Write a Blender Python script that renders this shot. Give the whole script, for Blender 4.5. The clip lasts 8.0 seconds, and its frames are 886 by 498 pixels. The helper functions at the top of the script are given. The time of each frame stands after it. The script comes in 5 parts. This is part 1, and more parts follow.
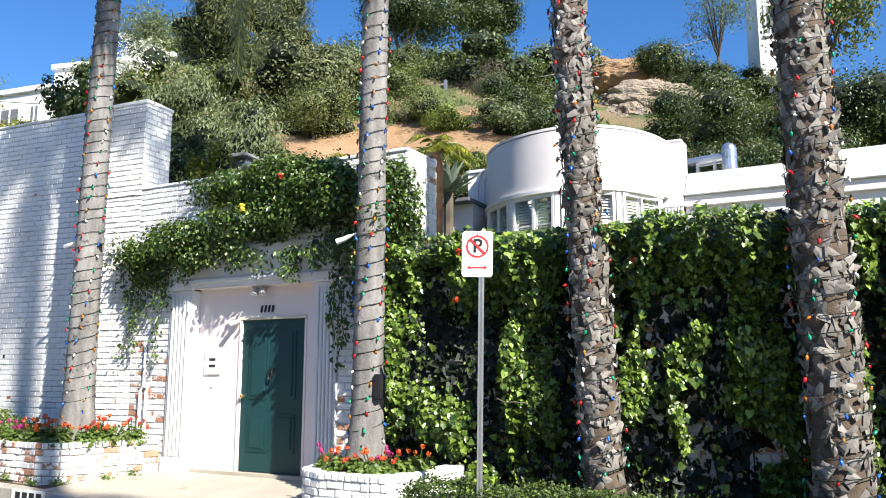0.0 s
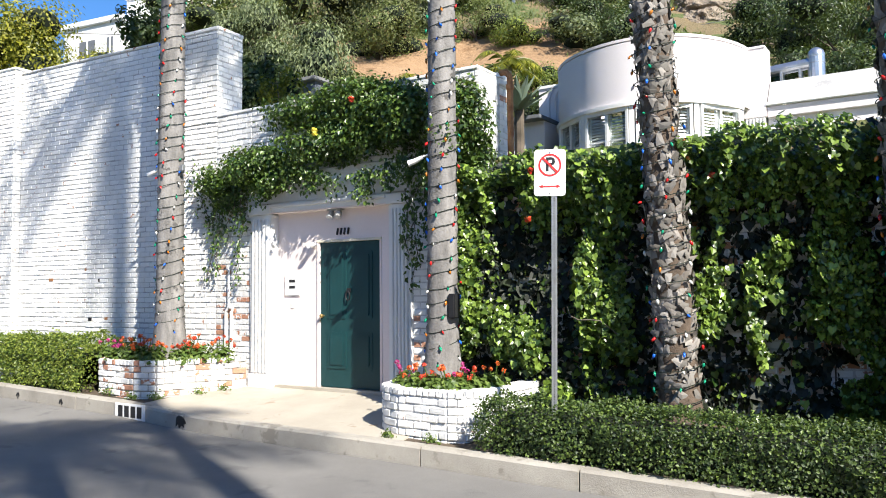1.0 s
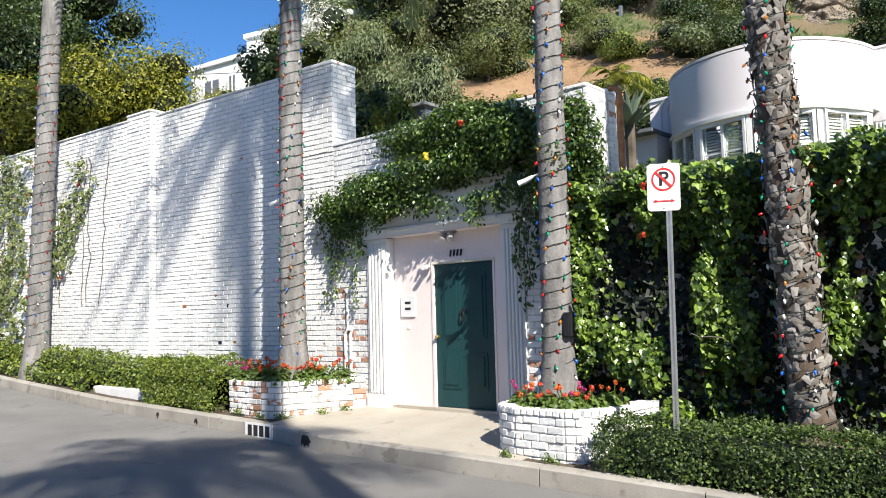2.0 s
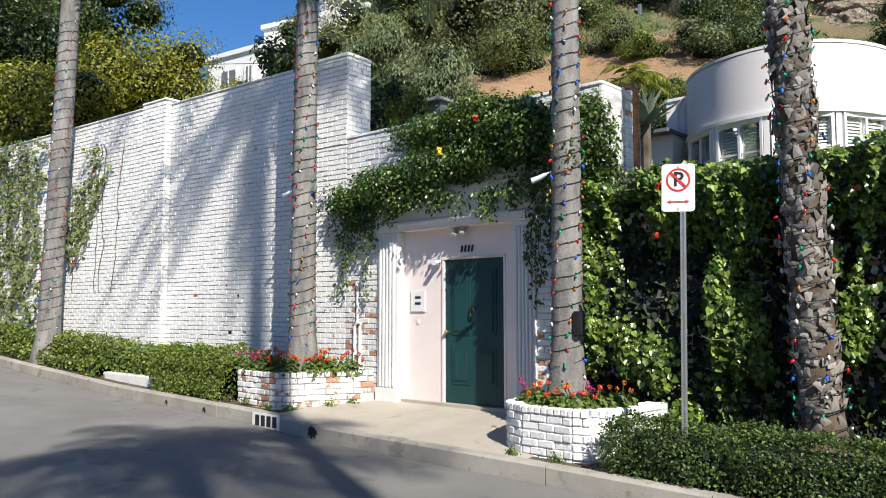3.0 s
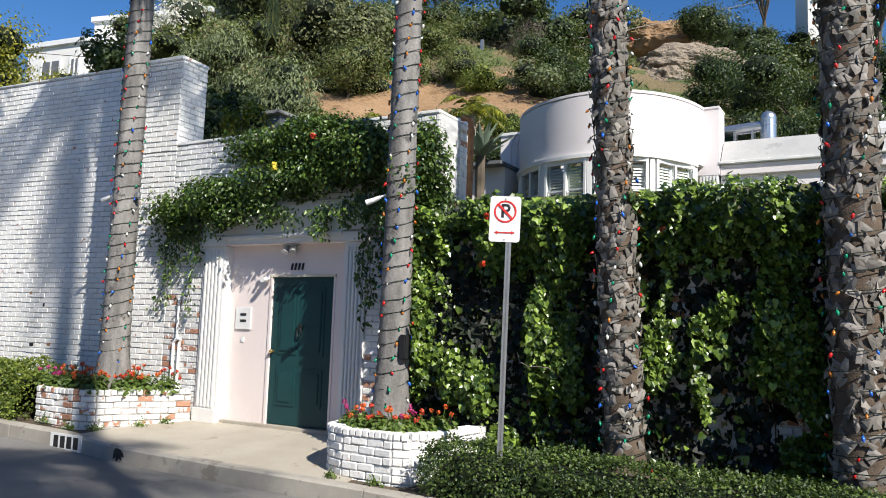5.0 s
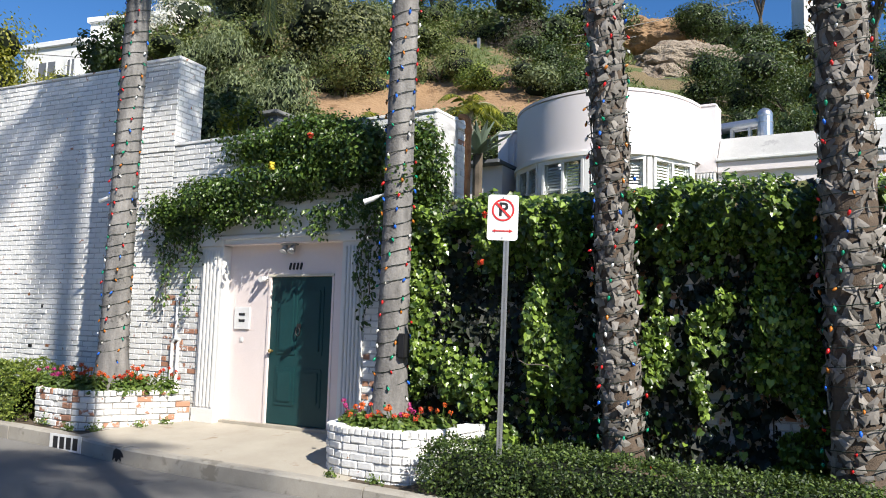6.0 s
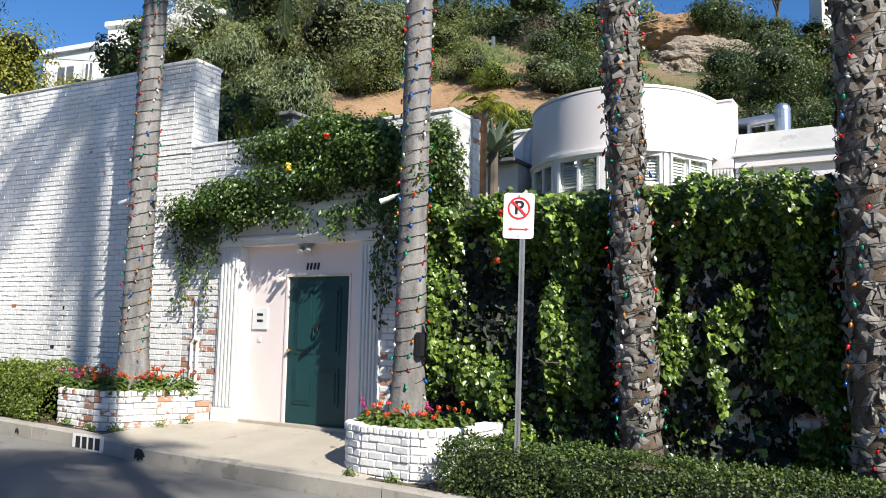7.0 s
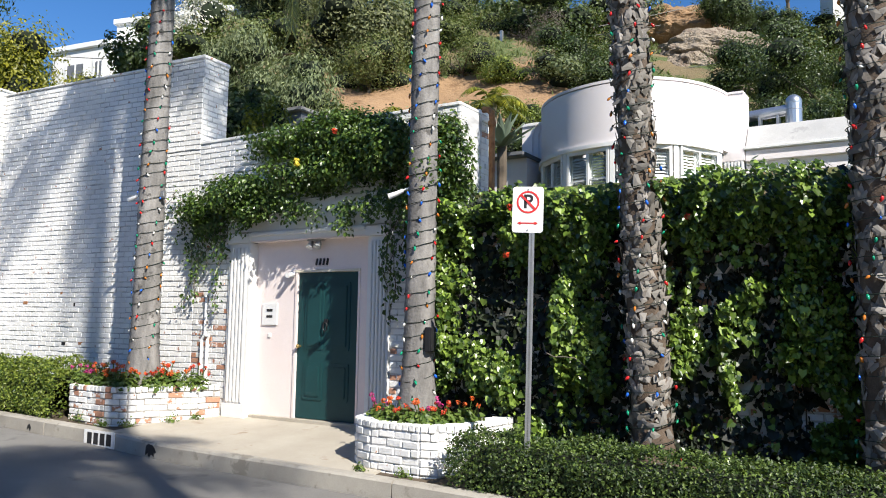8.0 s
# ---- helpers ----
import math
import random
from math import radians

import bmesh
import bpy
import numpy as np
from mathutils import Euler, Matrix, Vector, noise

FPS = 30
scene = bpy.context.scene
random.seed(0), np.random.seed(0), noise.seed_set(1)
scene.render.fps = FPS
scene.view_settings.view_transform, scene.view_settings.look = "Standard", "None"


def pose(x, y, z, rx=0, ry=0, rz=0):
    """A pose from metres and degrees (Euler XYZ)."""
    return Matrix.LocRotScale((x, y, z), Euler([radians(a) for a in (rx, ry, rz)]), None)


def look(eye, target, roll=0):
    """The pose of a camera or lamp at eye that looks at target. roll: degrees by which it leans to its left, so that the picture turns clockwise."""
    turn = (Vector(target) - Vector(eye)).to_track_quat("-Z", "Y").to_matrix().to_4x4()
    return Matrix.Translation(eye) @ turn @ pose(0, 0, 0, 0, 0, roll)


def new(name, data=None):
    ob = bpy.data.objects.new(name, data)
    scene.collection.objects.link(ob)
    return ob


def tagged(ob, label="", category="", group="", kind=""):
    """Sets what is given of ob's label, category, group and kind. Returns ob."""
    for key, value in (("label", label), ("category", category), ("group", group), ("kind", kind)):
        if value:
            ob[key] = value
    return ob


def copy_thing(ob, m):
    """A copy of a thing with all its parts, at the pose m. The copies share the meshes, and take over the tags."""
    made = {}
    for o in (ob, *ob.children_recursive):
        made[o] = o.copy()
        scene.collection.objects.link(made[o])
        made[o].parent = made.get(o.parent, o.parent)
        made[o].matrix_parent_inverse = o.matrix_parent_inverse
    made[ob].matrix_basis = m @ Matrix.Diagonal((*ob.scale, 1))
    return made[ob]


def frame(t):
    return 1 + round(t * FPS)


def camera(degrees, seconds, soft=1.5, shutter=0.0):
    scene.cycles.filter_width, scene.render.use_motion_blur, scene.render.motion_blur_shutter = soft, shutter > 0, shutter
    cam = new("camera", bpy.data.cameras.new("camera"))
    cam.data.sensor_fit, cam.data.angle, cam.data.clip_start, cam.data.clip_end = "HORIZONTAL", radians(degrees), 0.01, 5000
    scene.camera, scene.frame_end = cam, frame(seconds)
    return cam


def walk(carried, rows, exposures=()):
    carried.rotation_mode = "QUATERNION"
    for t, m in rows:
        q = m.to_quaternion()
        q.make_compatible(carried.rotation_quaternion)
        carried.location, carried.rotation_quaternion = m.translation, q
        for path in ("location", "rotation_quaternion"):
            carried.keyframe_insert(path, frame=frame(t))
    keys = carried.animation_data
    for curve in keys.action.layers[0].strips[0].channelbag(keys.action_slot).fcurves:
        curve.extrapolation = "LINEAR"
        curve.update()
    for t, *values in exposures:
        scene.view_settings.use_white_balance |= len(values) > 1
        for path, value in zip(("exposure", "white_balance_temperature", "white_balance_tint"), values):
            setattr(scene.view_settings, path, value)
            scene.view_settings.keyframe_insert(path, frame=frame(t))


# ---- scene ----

cam = camera(58.9, 8.0, soft=1.0)
# seconds, x, y, z, yaw, pitch, roll of a hand-held pan
ROWS = [
    (0.0, -0.038, 0.031, 1.467, 27.74, 9.09, -0.06),
    (0.5, -0.042, 0.074, 1.446, 28.72, 4.01, -1.16),
    (0.8, -0.041, 0.040, 1.464, 29.75, 3.10, -0.55),
    (1.0, -0.038, 0.008, 1.475, 33.03, 3.23, 0.52),
    (1.3, -0.028, -0.021, 1.477, 38.15, 3.60, 1.75),
    (1.5, -0.019, -0.033, 1.477, 39.41, 4.03, 2.07),
    (2.0, -0.001, -0.056, 1.472, 41.27, 4.84, 1.53),
    (3.5, -0.019, -0.018, 1.475, 41.69, 4.51, -0.57),
    (4.0, -0.017, -0.014, 1.473, 40.58, 5.16, -1.26),
    (4.3, -0.009, 0.012, 1.474, 38.72, 5.24, -1.72),
    (4.5, 0.001, 0.024, 1.478, 35.65, 5.36, -1.94),
    (4.8, 0.019, 0.019, 1.487, 31.85, 5.96, -2.02),
    (5.0, 0.027, 0.013, 1.491, 29.87, 6.19, -1.96),
    (6.5, 0.036, -0.010, 1.487, 30.01, 6.06, -1.35),
    (7.0, 0.043, -0.019, 1.485, 30.99, 6.00, -1.20),
    (7.5, 0.038, -0.010, 1.482, 31.33, 6.20, -1.02),
    (8.0, 0.030, 0.010, 1.481, 31.70, 5.64, -0.95),
]
walk(cam, [(t, pose(x, y, z, 90 + p, r, w)) for t, x, y, z, w, p, r in ROWS], [(0.0, 1.22), (1.0, 1.15), (1.6, 1.02), (2.2, 0.84), (3.5, 0.56), (4.5, 0.54), (6.5, 0.76), (8.0, 0.78)])

# ---- light: afternoon sun from the street side, clear sky ----
SUN_EL = radians(40)
SUN_TO = Vector((0.893 * math.cos(SUN_EL), -0.45 * math.cos(SUN_EL), math.sin(SUN_EL)))
world = bpy.data.worlds.new("sky")
scene.world = world
world.use_nodes = True
wn = world.node_tree
sky = wn.nodes.new("ShaderNodeTexSky")
sky.sky_type, sky.sun_disc, sky.sun_elevation = "NISHITA", False, SUN_EL
sky.sun_rotation = math.atan2(SUN_TO.x, SUN_TO.y)
sky.air_density, sky.dust_density, sky.ozone_density = 1.0, 0.3, 2.5
sky.altitude = 700
deep = wn.nodes.new("ShaderNodeHueSaturation")
deep.inputs["Saturation"].default_value = 1.3
deep.inputs["Hue"].default_value = 0.507
wn.links.new(sky.outputs[0], deep.inputs["Color"])
wn.links.new(deep.outputs[0], wn.nodes["Background"].inputs[0])
wn.nodes["Background"].inputs[1].default_value = 0.09
sun = new("sun", bpy.data.lights.new("sun", "SUN"))
sun.data.energy, sun.data.angle, sun.data.color = 5.0, radians(0.47), (1.0, 0.945, 0.85)
sun.matrix_world = look(SUN_TO * 50, (0, 0, 0))


# ---- materials ----
def material(name, rough=0.8, metal=0.0):
    m = bpy.data.materials.new(name)
    m.use_nodes = True
    b = m.node_tree.nodes["Principled BSDF"]
    b.inputs["Roughness"].default_value, b.inputs["Metallic"].default_value = rough, metal
    return m, m.node_tree, b


def node(nt, kind, **values):
    n = nt.nodes.new(kind)
    for k, v in values.items():
        n.inputs[k.replace("_", " ")].default_value = v
    return n


def noise_fac(nt, scale, detail=5.0, stretch=None):
    co = nt.nodes.new("ShaderNodeNewGeometry").outputs["Position"]
    n = node(nt, "ShaderNodeTexNoise", Scale=scale, Detail=detail, Roughness=0.6)
    if stretch:
        mp = node(nt, "ShaderNodeMapping", Scale=stretch)
        nt.links.new(co, mp.inputs[0])
        co = mp.outputs[0]
    nt.links.new(co, n.inputs["Vector"])
    return n.outputs["Fac"]


def ramp(nt, fac, stops):
    r = nt.nodes.new("ShaderNodeValToRGB")
    e = r.color_ramp.elements
    for i, (p, c) in enumerate(stops):
        el = e[i] if i < 2 else e.new(p)
        el.position, el.color = p, (*c, 1)
    nt.links.new(fac, r.inputs[0])
    return r.outputs[0]


def mix(nt, fac, a, b, blend="MIX"):
    m = nt.nodes.new("ShaderNodeMix")
    m.data_type, m.blend_type = "RGBA", blend
    for sock, val in ((m.inputs[0], fac), (m.inputs[6], a), (m.inputs[7], b)):
        if isinstance(val, (int, float)):
            sock.default_value = val
        elif isinstance(val, tuple):
            sock.default_value = (*val, 1)
        else:
            nt.links.new(val, sock)
    return m.outputs[2]


def bump(nt, b, fac, strength=0.4, distance=0.01):
    n = node(nt, "ShaderNodeBump", Strength=strength, Distance=distance)
    nt.links.new(fac, n.inputs["Height"])
    nt.links.new(n.outputs[0], b.inputs["Normal"])


def surface(name, c1, c2, scale=3.0, rough=0.85, fine=60.0, relief=0.3, metal=0.0, stain=None, spot=0.6, stretch=None, dist=0.01, vary=False):
    """Two-scale colour: broad patches from c1 to c2, fine grain, an optional stain colour, and relief."""
    m, nt, b = material(name, rough, metal)
    big = noise_fac(nt, scale, 6.0, stretch)
    col = ramp(nt, big, [(0.3, c1), (0.7, c2)])
    grain = noise_fac(nt, fine, 4.0)
    col = mix(nt, 0.35, col, ramp(nt, grain, [(0.25, (0.55, 0.55, 0.55)), (0.75, (1, 1, 1))]), "MULTIPLY")
    if stain:
        s = ramp(nt, noise_fac(nt, scale * 2.3, 8.0), [(spot, (0, 0, 0)), (spot + 0.06, (1, 1, 1))])
        col = mix(nt, s, col, stain)
    if vary:
        info = nt.nodes.new("ShaderNodeObjectInfo")
        col = mix(nt, 1.0, col, ramp(nt, info.outputs["Random"], [(0.0, (0.55, 0.53, 0.5)), (1.0, (1.15, 1.15, 1.15))]), "MULTIPLY")
    nt.links.new(col, b.inputs["Base Color"])
    bump(nt, b, grain, relief, dist)
    return m


def brick_paint(name, wear, single=0.16, dirt=0.78):
    """Thick white paint on brick; single bricks and chips show the clay beneath."""
    m, nt, b = material(name, 0.75)
    geo = nt.nodes.new("ShaderNodeNewGeometry")
    info = nt.nodes.new("ShaderNodeObjectInfo")
    both = nt.nodes.new("ShaderNodeMath")
    both.operation = "ADD"
    nt.links.new(geo.outputs["Random Per Island"], both.inputs[0])
    nt.links.new(info.outputs["Random"], both.inputs[1])
    fr = nt.nodes.new("ShaderNodeMath")
    fr.operation = "FRACT"
    nt.links.new(both.outputs[0], fr.inputs[0])
    rnd = fr.outputs[0]
    white = ramp(nt, rnd, [(0.0, (0.77, 0.77, 0.76)), (1.0, (0.86, 0.85, 0.83))])
    clay = ramp(nt, rnd, [(0.0, (0.30, 0.11, 0.06)), (1.0, (0.42, 0.22, 0.14))])
    grime = ramp(nt, noise_fac(nt, 1.3, 8.0, (1, 1, 0.35)), [(0.42, (dirt, dirt, dirt - 0.01)), (0.6, (1, 1, 1))])
    white = mix(nt, 0.6, white, grime, "MULTIPLY")
    chip = noise_fac(nt, 9.0, 6.0)
    lo = nt.nodes.new("ShaderNodeMath")
    lo.operation = "MULTIPLY_ADD"
    nt.links.new(rnd, lo.inputs[0])
    lo.inputs[1].default_value = single
    nt.links.new(chip, lo.inputs[2])
    half = nt.nodes.new("ShaderNodeMath")
    half.operation = "MULTIPLY"
    nt.links.new(lo.outputs[0], half.inputs[0])
    half.inputs[1].default_value = 0.5
    fac = ramp(nt, half.outputs[0], [(wear / 2, (0, 0, 0)), (wear / 2 + 0.025, (1, 1, 1))])
    nt.links.new(mix(nt, fac, white, clay), b.inputs["Base Color"])
    bump(nt, b, noise_fac(nt, 26.0, 6.0), 0.55, 0.014)
    return m


def leaf_material(name, dark, light, gloss=0.45, through_light=0.25, old=None, body=0.28):
    m, nt, b = material(name, gloss)
    geo = nt.nodes.new("ShaderNodeNewGeometry")
    mid = tuple(d + body * (c - d) for d, c in zip(dark, light))
    stops = [(0.0, dark), (0.92, light), (0.5, mid)]
    if old:
        stops += [(0.97, old)]
    col = ramp(nt, geo.outputs["Random Per Island"], stops)
    col = mix(nt, 0.5, col, ramp(nt, noise_fac(nt, 1.1, 3.0), [(0.3, (0.5, 0.55, 0.5)), (0.7, (1, 1, 1))]), "MULTIPLY")
    nt.links.new(col, b.inputs["Base Color"])
    tr = nt.nodes.new("ShaderNodeBsdfTranslucent")
    nt.links.new(mix(nt, 0.5 if through_light > 0.1 else 0.0, col, (0.30, 0.42, 0.03), "MIX"), tr.inputs[0])
    sh = nt.nodes.new("ShaderNodeMixShader")
    sh.inputs[0].default_value = through_light
    nt.links.new(b.outputs[0], sh.inputs[1])
    nt.links.new(tr.outputs[0], sh.inputs[2])
    nt.links.new(sh.outputs[0], nt.nodes["Material Output"].inputs[0])
    return m


M_BRICK = brick_paint("painted_brick", 0.76)
M_BRICK_WORN = brick_paint("worn_painted_brick", 1.24, 0.9, 0.7)
M_BRICK_BARE = brick_paint("half_stripped_brick", 1.06, 0.9, 0.7)
M_JOINT = surface("dirty_mortar", (0.20, 0.18, 0.16), (0.55, 0.53, 0.50), 6.0, 0.95, 60, 0.5)
M_WALLJOINT = surface("weathered_joint", (0.36, 0.36, 0.37), (0.82, 0.81, 0.79), 3.2, 0.9, 45, 0.4, stretch=(1, 1, 3))
M_STUCCO = surface("white_stucco", (0.76, 0.75, 0.72), (0.83, 0.82, 0.80), 1.2, 0.8, 140, 0.15)
M_PINK = surface("pale_pink_stucco", (0.82, 0.715, 0.685), (0.86, 0.765, 0.735), 1.2, 0.85, 120, 0.25)
M_HOUSE = surface("house_stucco", (0.80, 0.75, 0.76), (0.84, 0.79, 0.80), 0.7, 0.85, 90, 0.2)
M_TRIM = surface("white_gloss_paint", (0.78, 0.78, 0.77), (0.84, 0.84, 0.83), 2.0, 0.4, 60, 0.05)
M_CREAM = surface("cream_paint", (0.66, 0.60, 0.47), (0.74, 0.69, 0.56), 3.0, 0.5, 60, 0.05)
M_DOOR = surface("dark_green_paint", (0.002, 0.038, 0.041), (0.004, 0.054, 0.058), 2.0, 0.62, 40, 0.06)
M_ASPHALT = surface("worn_asphalt", (0.16, 0.153, 0.144), (0.225, 0.216, 0.202), 0.8, 0.9, 90, 0.8, stain=(0.135, 0.13, 0.124), spot=0.6, dist=0.006)
M_CONC = surface("kerb_concrete", (0.30, 0.275, 0.235), (0.45, 0.42, 0.365), 1.6, 0.9, 80, 0.5, stain=(0.24, 0.22, 0.185), spot=0.58)
M_PAVE = surface("landing_concrete", (0.37, 0.33, 0.27), (0.47, 0.43, 0.36), 1.2, 0.9, 90, 0.3, stain=(0.28, 0.22, 0.16), spot=0.62)
M_SOIL = surface("garden_soil", (0.06, 0.045, 0.03), (0.12, 0.09, 0.06), 4.0, 0.95, 50, 0.8)
M_HILL = surface("scrub_ground", (0.10, 0.085, 0.04), (0.22, 0.16, 0.085), 0.35, 0.95, 6, 1.0, stain=(0.075, 0.10, 0.03), spot=0.47, dist=0.1)
M_SAND = surface("bare_sandy_bank", (0.24, 0.145, 0.075), (0.33, 0.21, 0.115), 0.5, 0.95, 5, 0.8, stain=(0.19, 0.11, 0.055), spot=0.56, dist=0.12)
M_ROCK = surface("pale_rock", (0.22, 0.175, 0.13), (0.34, 0.28, 0.215), 0.8, 0.95, 5, 1.0, stain=(0.16, 0.12, 0.09), spot=0.55, dist=0.2)
M_PALM = surface("grey_palm_bark", (0.11, 0.105, 0.10), (0.31, 0.295, 0.28), 3.2, 0.9, 34, 0.9, stretch=(2.2, 2.2, 0.5), stain=(0.09, 0.085, 0.08), spot=0.60)
M_BOOT = surface("dry_palm_boots", (0.18, 0.16, 0.14), (0.38, 0.35, 0.32), 5.0, 0.9, 50, 0.6, stain=(0.16, 0.125, 0.10), spot=0.6, vary=True)
M_BOOT_SCALE = leaf_material("dry_stub_scale", (0.11, 0.098, 0.085), (0.34, 0.31, 0.285), 0.9, 0.0, body=0.4)
M_FIBRE = surface("palm_fibre", (0.07, 0.05, 0.035), (0.15, 0.11, 0.08), 8.0, 0.95, 70, 0.8)
M_WOOD = surface("tree_bark", (0.07, 0.055, 0.04), (0.15, 0.12, 0.09), 4.0, 0.9, 40, 0.8)
M_STEEL = surface("galvanised_steel", (0.42, 0.43, 0.44), (0.56, 0.57, 0.58), 6.0, 0.4, 60, 0.1, metal=0.8)
M_ALU = surface("bright_duct_metal", (0.62, 0.63, 0.65), (0.72, 0.73, 0.75), 4.0, 0.3, 40, 0.1, metal=0.9)
M_RUST = surface("rusty_pipe", (0.26, 0.10, 0.04), (0.46, 0.24, 0.11), 9.0, 0.8, 60, 0.4, metal=0.2)
M_SIGN = surface("white_sign_sheet", (0.80, 0.80, 0.79), (0.84, 0.84, 0.83), 3.0, 0.35, 40, 0.02)
M_RED = surface("red_sign_paint", (0.62, 0.03, 0.03), (0.70, 0.04, 0.04), 5.0, 0.4, 40, 0.02)
M_BLACK = surface("black_paint", (0.012, 0.012, 0.014), (0.022, 0.022, 0.025), 5.0, 0.5, 40, 0.05)
M_ROOF = surface("grey_roofing", (0.17, 0.17, 0.17), (0.24, 0.24, 0.235), 1.5, 0.9, 40, 0.5)
M_WINGROOF = surface("pale_grey_parapet", (0.40, 0.40, 0.40), (0.52, 0.52, 0.51), 1.5, 0.9, 40, 0.4, stain=(0.32, 0.32, 0.32), spot=0.6)
M_SLATE = surface("dark_roofing", (0.11, 0.12, 0.14), (0.18, 0.19, 0.21), 2.0, 0.8, 40, 0.4)
M_BRASS = surface("brass", (0.55, 0.38, 0.14), (0.66, 0.47, 0.2), 6.0, 0.3, 50, 0.05, metal=0.9)
M_WHITEWOOD = surface("white_shutter_paint", (0.74, 0.74, 0.74), (0.82, 0.82, 0.82), 3.0, 0.5, 50, 0.03)
M_CABLE = surface("green_cable", (0.008, 0.016, 0.010), (0.02, 0.03, 0.02), 5.0, 0.6, 50, 0.05)
M_GLASS, _nt, _b = material("window_glass", 0.05)
_b.inputs["Base Color"].default_value = (0.75, 0.8, 0.8, 1)
_b.inputs["Transmission Weight"].default_value = 1.0
_b.inputs["IOR"].default_value = 1.18
L_IVY = leaf_material("ivy_leaf", (0.018, 0.048, 0.008), (0.25, 0.36, 0.06), 0.30, 0.17, body=0.28)
L_VINE = leaf_material("flowering_vine_leaf", (0.014, 0.042, 0.008), (0.14, 0.22, 0.04), 0.38, 0.16)
L_HEDGE = leaf_material("hedge_leaf", (0.035, 0.075, 0.010), (0.26, 0.31, 0.05), 0.45, 0.25, body=0.45)
L_YELLOW = leaf_material("yellow_green_leaf", (0.06, 0.075, 0.010), (0.36, 0.34, 0.03), 0.45, 0.3, body=0.45)
L_GREY = leaf_material("grey_green_leaf", (0.07, 0.095, 0.042), (0.24, 0.28, 0.135), 0.6, 0.2, body=0.45)
L_PINE = leaf_material("pine_foliage", (0.04, 0.05, 0.018), (0.21, 0.225, 0.09), 0.6, 0.15, body=0.45)
L_SCRUB = leaf_material("scrub_leaf", (0.06, 0.085, 0.022), (0.19, 0.22, 0.065), 0.6, 0.2, old=(0.22, 0.17, 0.09), body=0.5)
L_DARK = leaf_material("dark_shrub_leaf", (0.014, 0.030, 0.008), (0.085, 0.125, 0.032), 0.45, 0.15, body=0.4)
# near-black colour that stands for shade inside crowns and hedges
L_SHADE_CORE = leaf_material("shade_dark_core", (0.010, 0.016, 0.006), (0.016, 0.026, 0.009), 1.0, 0.0)
L_AGAVE = leaf_material("agave_leaf", (0.16, 0.21, 0.15), (0.28, 0.33, 0.25), 0.6, 0.1)
# inner ivy leaves, coloured near-black to stand for shade in the gaps
L_IVY_SHADE = leaf_material("shade_dark_ivy_leaf", (0.004, 0.008, 0.003), (0.014, 0.026, 0.007), 0.6, 0.03)
L_BOX = leaf_material("box_hedge_leaf", (0.012, 0.032, 0.006), (0.12, 0.18, 0.032), 0.52, 0.14, body=0.22)
L_TWIG = leaf_material("dry_twig", (0.16, 0.13, 0.11), (0.27, 0.23, 0.19), 0.8, 0.05)
L_FROND = leaf_material("palm_frond_leaflet", (0.08, 0.10, 0.02), (0.26, 0.25, 0.06), 0.45, 0.2)
L_GERAN = leaf_material("geranium_leaf", (0.06, 0.11, 0.02), (0.20, 0.27, 0.06), 0.5, 0.25)
P_RED = leaf_material("red_petal", (0.55, 0.03, 0.02), (0.80, 0.09, 0.03), 0.5, 0.2)
P_ORANGE = leaf_material("orange_petal", (0.70, 0.10, 0.02), (0.85, 0.20, 0.05), 0.5, 0.2)
P_MAGENTA = leaf_material("magenta_petal", (0.45, 0.02, 0.16), (0.70, 0.06, 0.34), 0.5, 0.2)
P_WHITE = leaf_material("white_blossom", (0.70, 0.66, 0.60), (0.82, 0.80, 0.74), 0.6, 0.2)
P_YELLOW = leaf_material("yellow_petal", (0.75, 0.58, 0.05), (0.85, 0.7, 0.1), 0.5, 0.2)


# ---- mesh helpers ----
def thing(name, label, category, group="", kind="", at=(0, 0, 0), rz=0.0):
    ob = new(name)
    ob.matrix_world = pose(*at, 0, 0, rz)
    return tagged(ob, label, category, group, kind)


def finish(name, me, mats, parent=None, label="", kind=""):
    for m in (mats if isinstance(mats, (list, tuple)) else [mats]):
        me.materials.append(m)
    ob = new(name, me)
    ob.parent = parent
    return tagged(ob, label, kind=kind)


def part(name, bm, mats, parent, label="", smooth=False):
    me = bpy.data.meshes.new(name)
    if smooth:
        for f in bm.faces:
            f.smooth = True
    bm.to_mesh(me)
    bm.free()
    return finish(name, me, mats, parent, label)


def box(x0, x1, y0, y1, z0, z1, bevel=0.0, bm=None, segs=2):
    bm = bm or bmesh.new()
    g = bmesh.ops.create_cube(bm, size=1.0, matrix=Matrix.LocRotScale(((x0 + x1) / 2, (y0 + y1) / 2, (z0 + z1) / 2), None, (abs(x1 - x0), abs(y1 - y0), abs(z1 - z0))))
    if bevel:
        es = list({e for v in g["verts"] for e in v.link_edges})
        bmesh.ops.bevel(bm, geom=es, offset=bevel, segments=segs, affect="EDGES")
    return bm


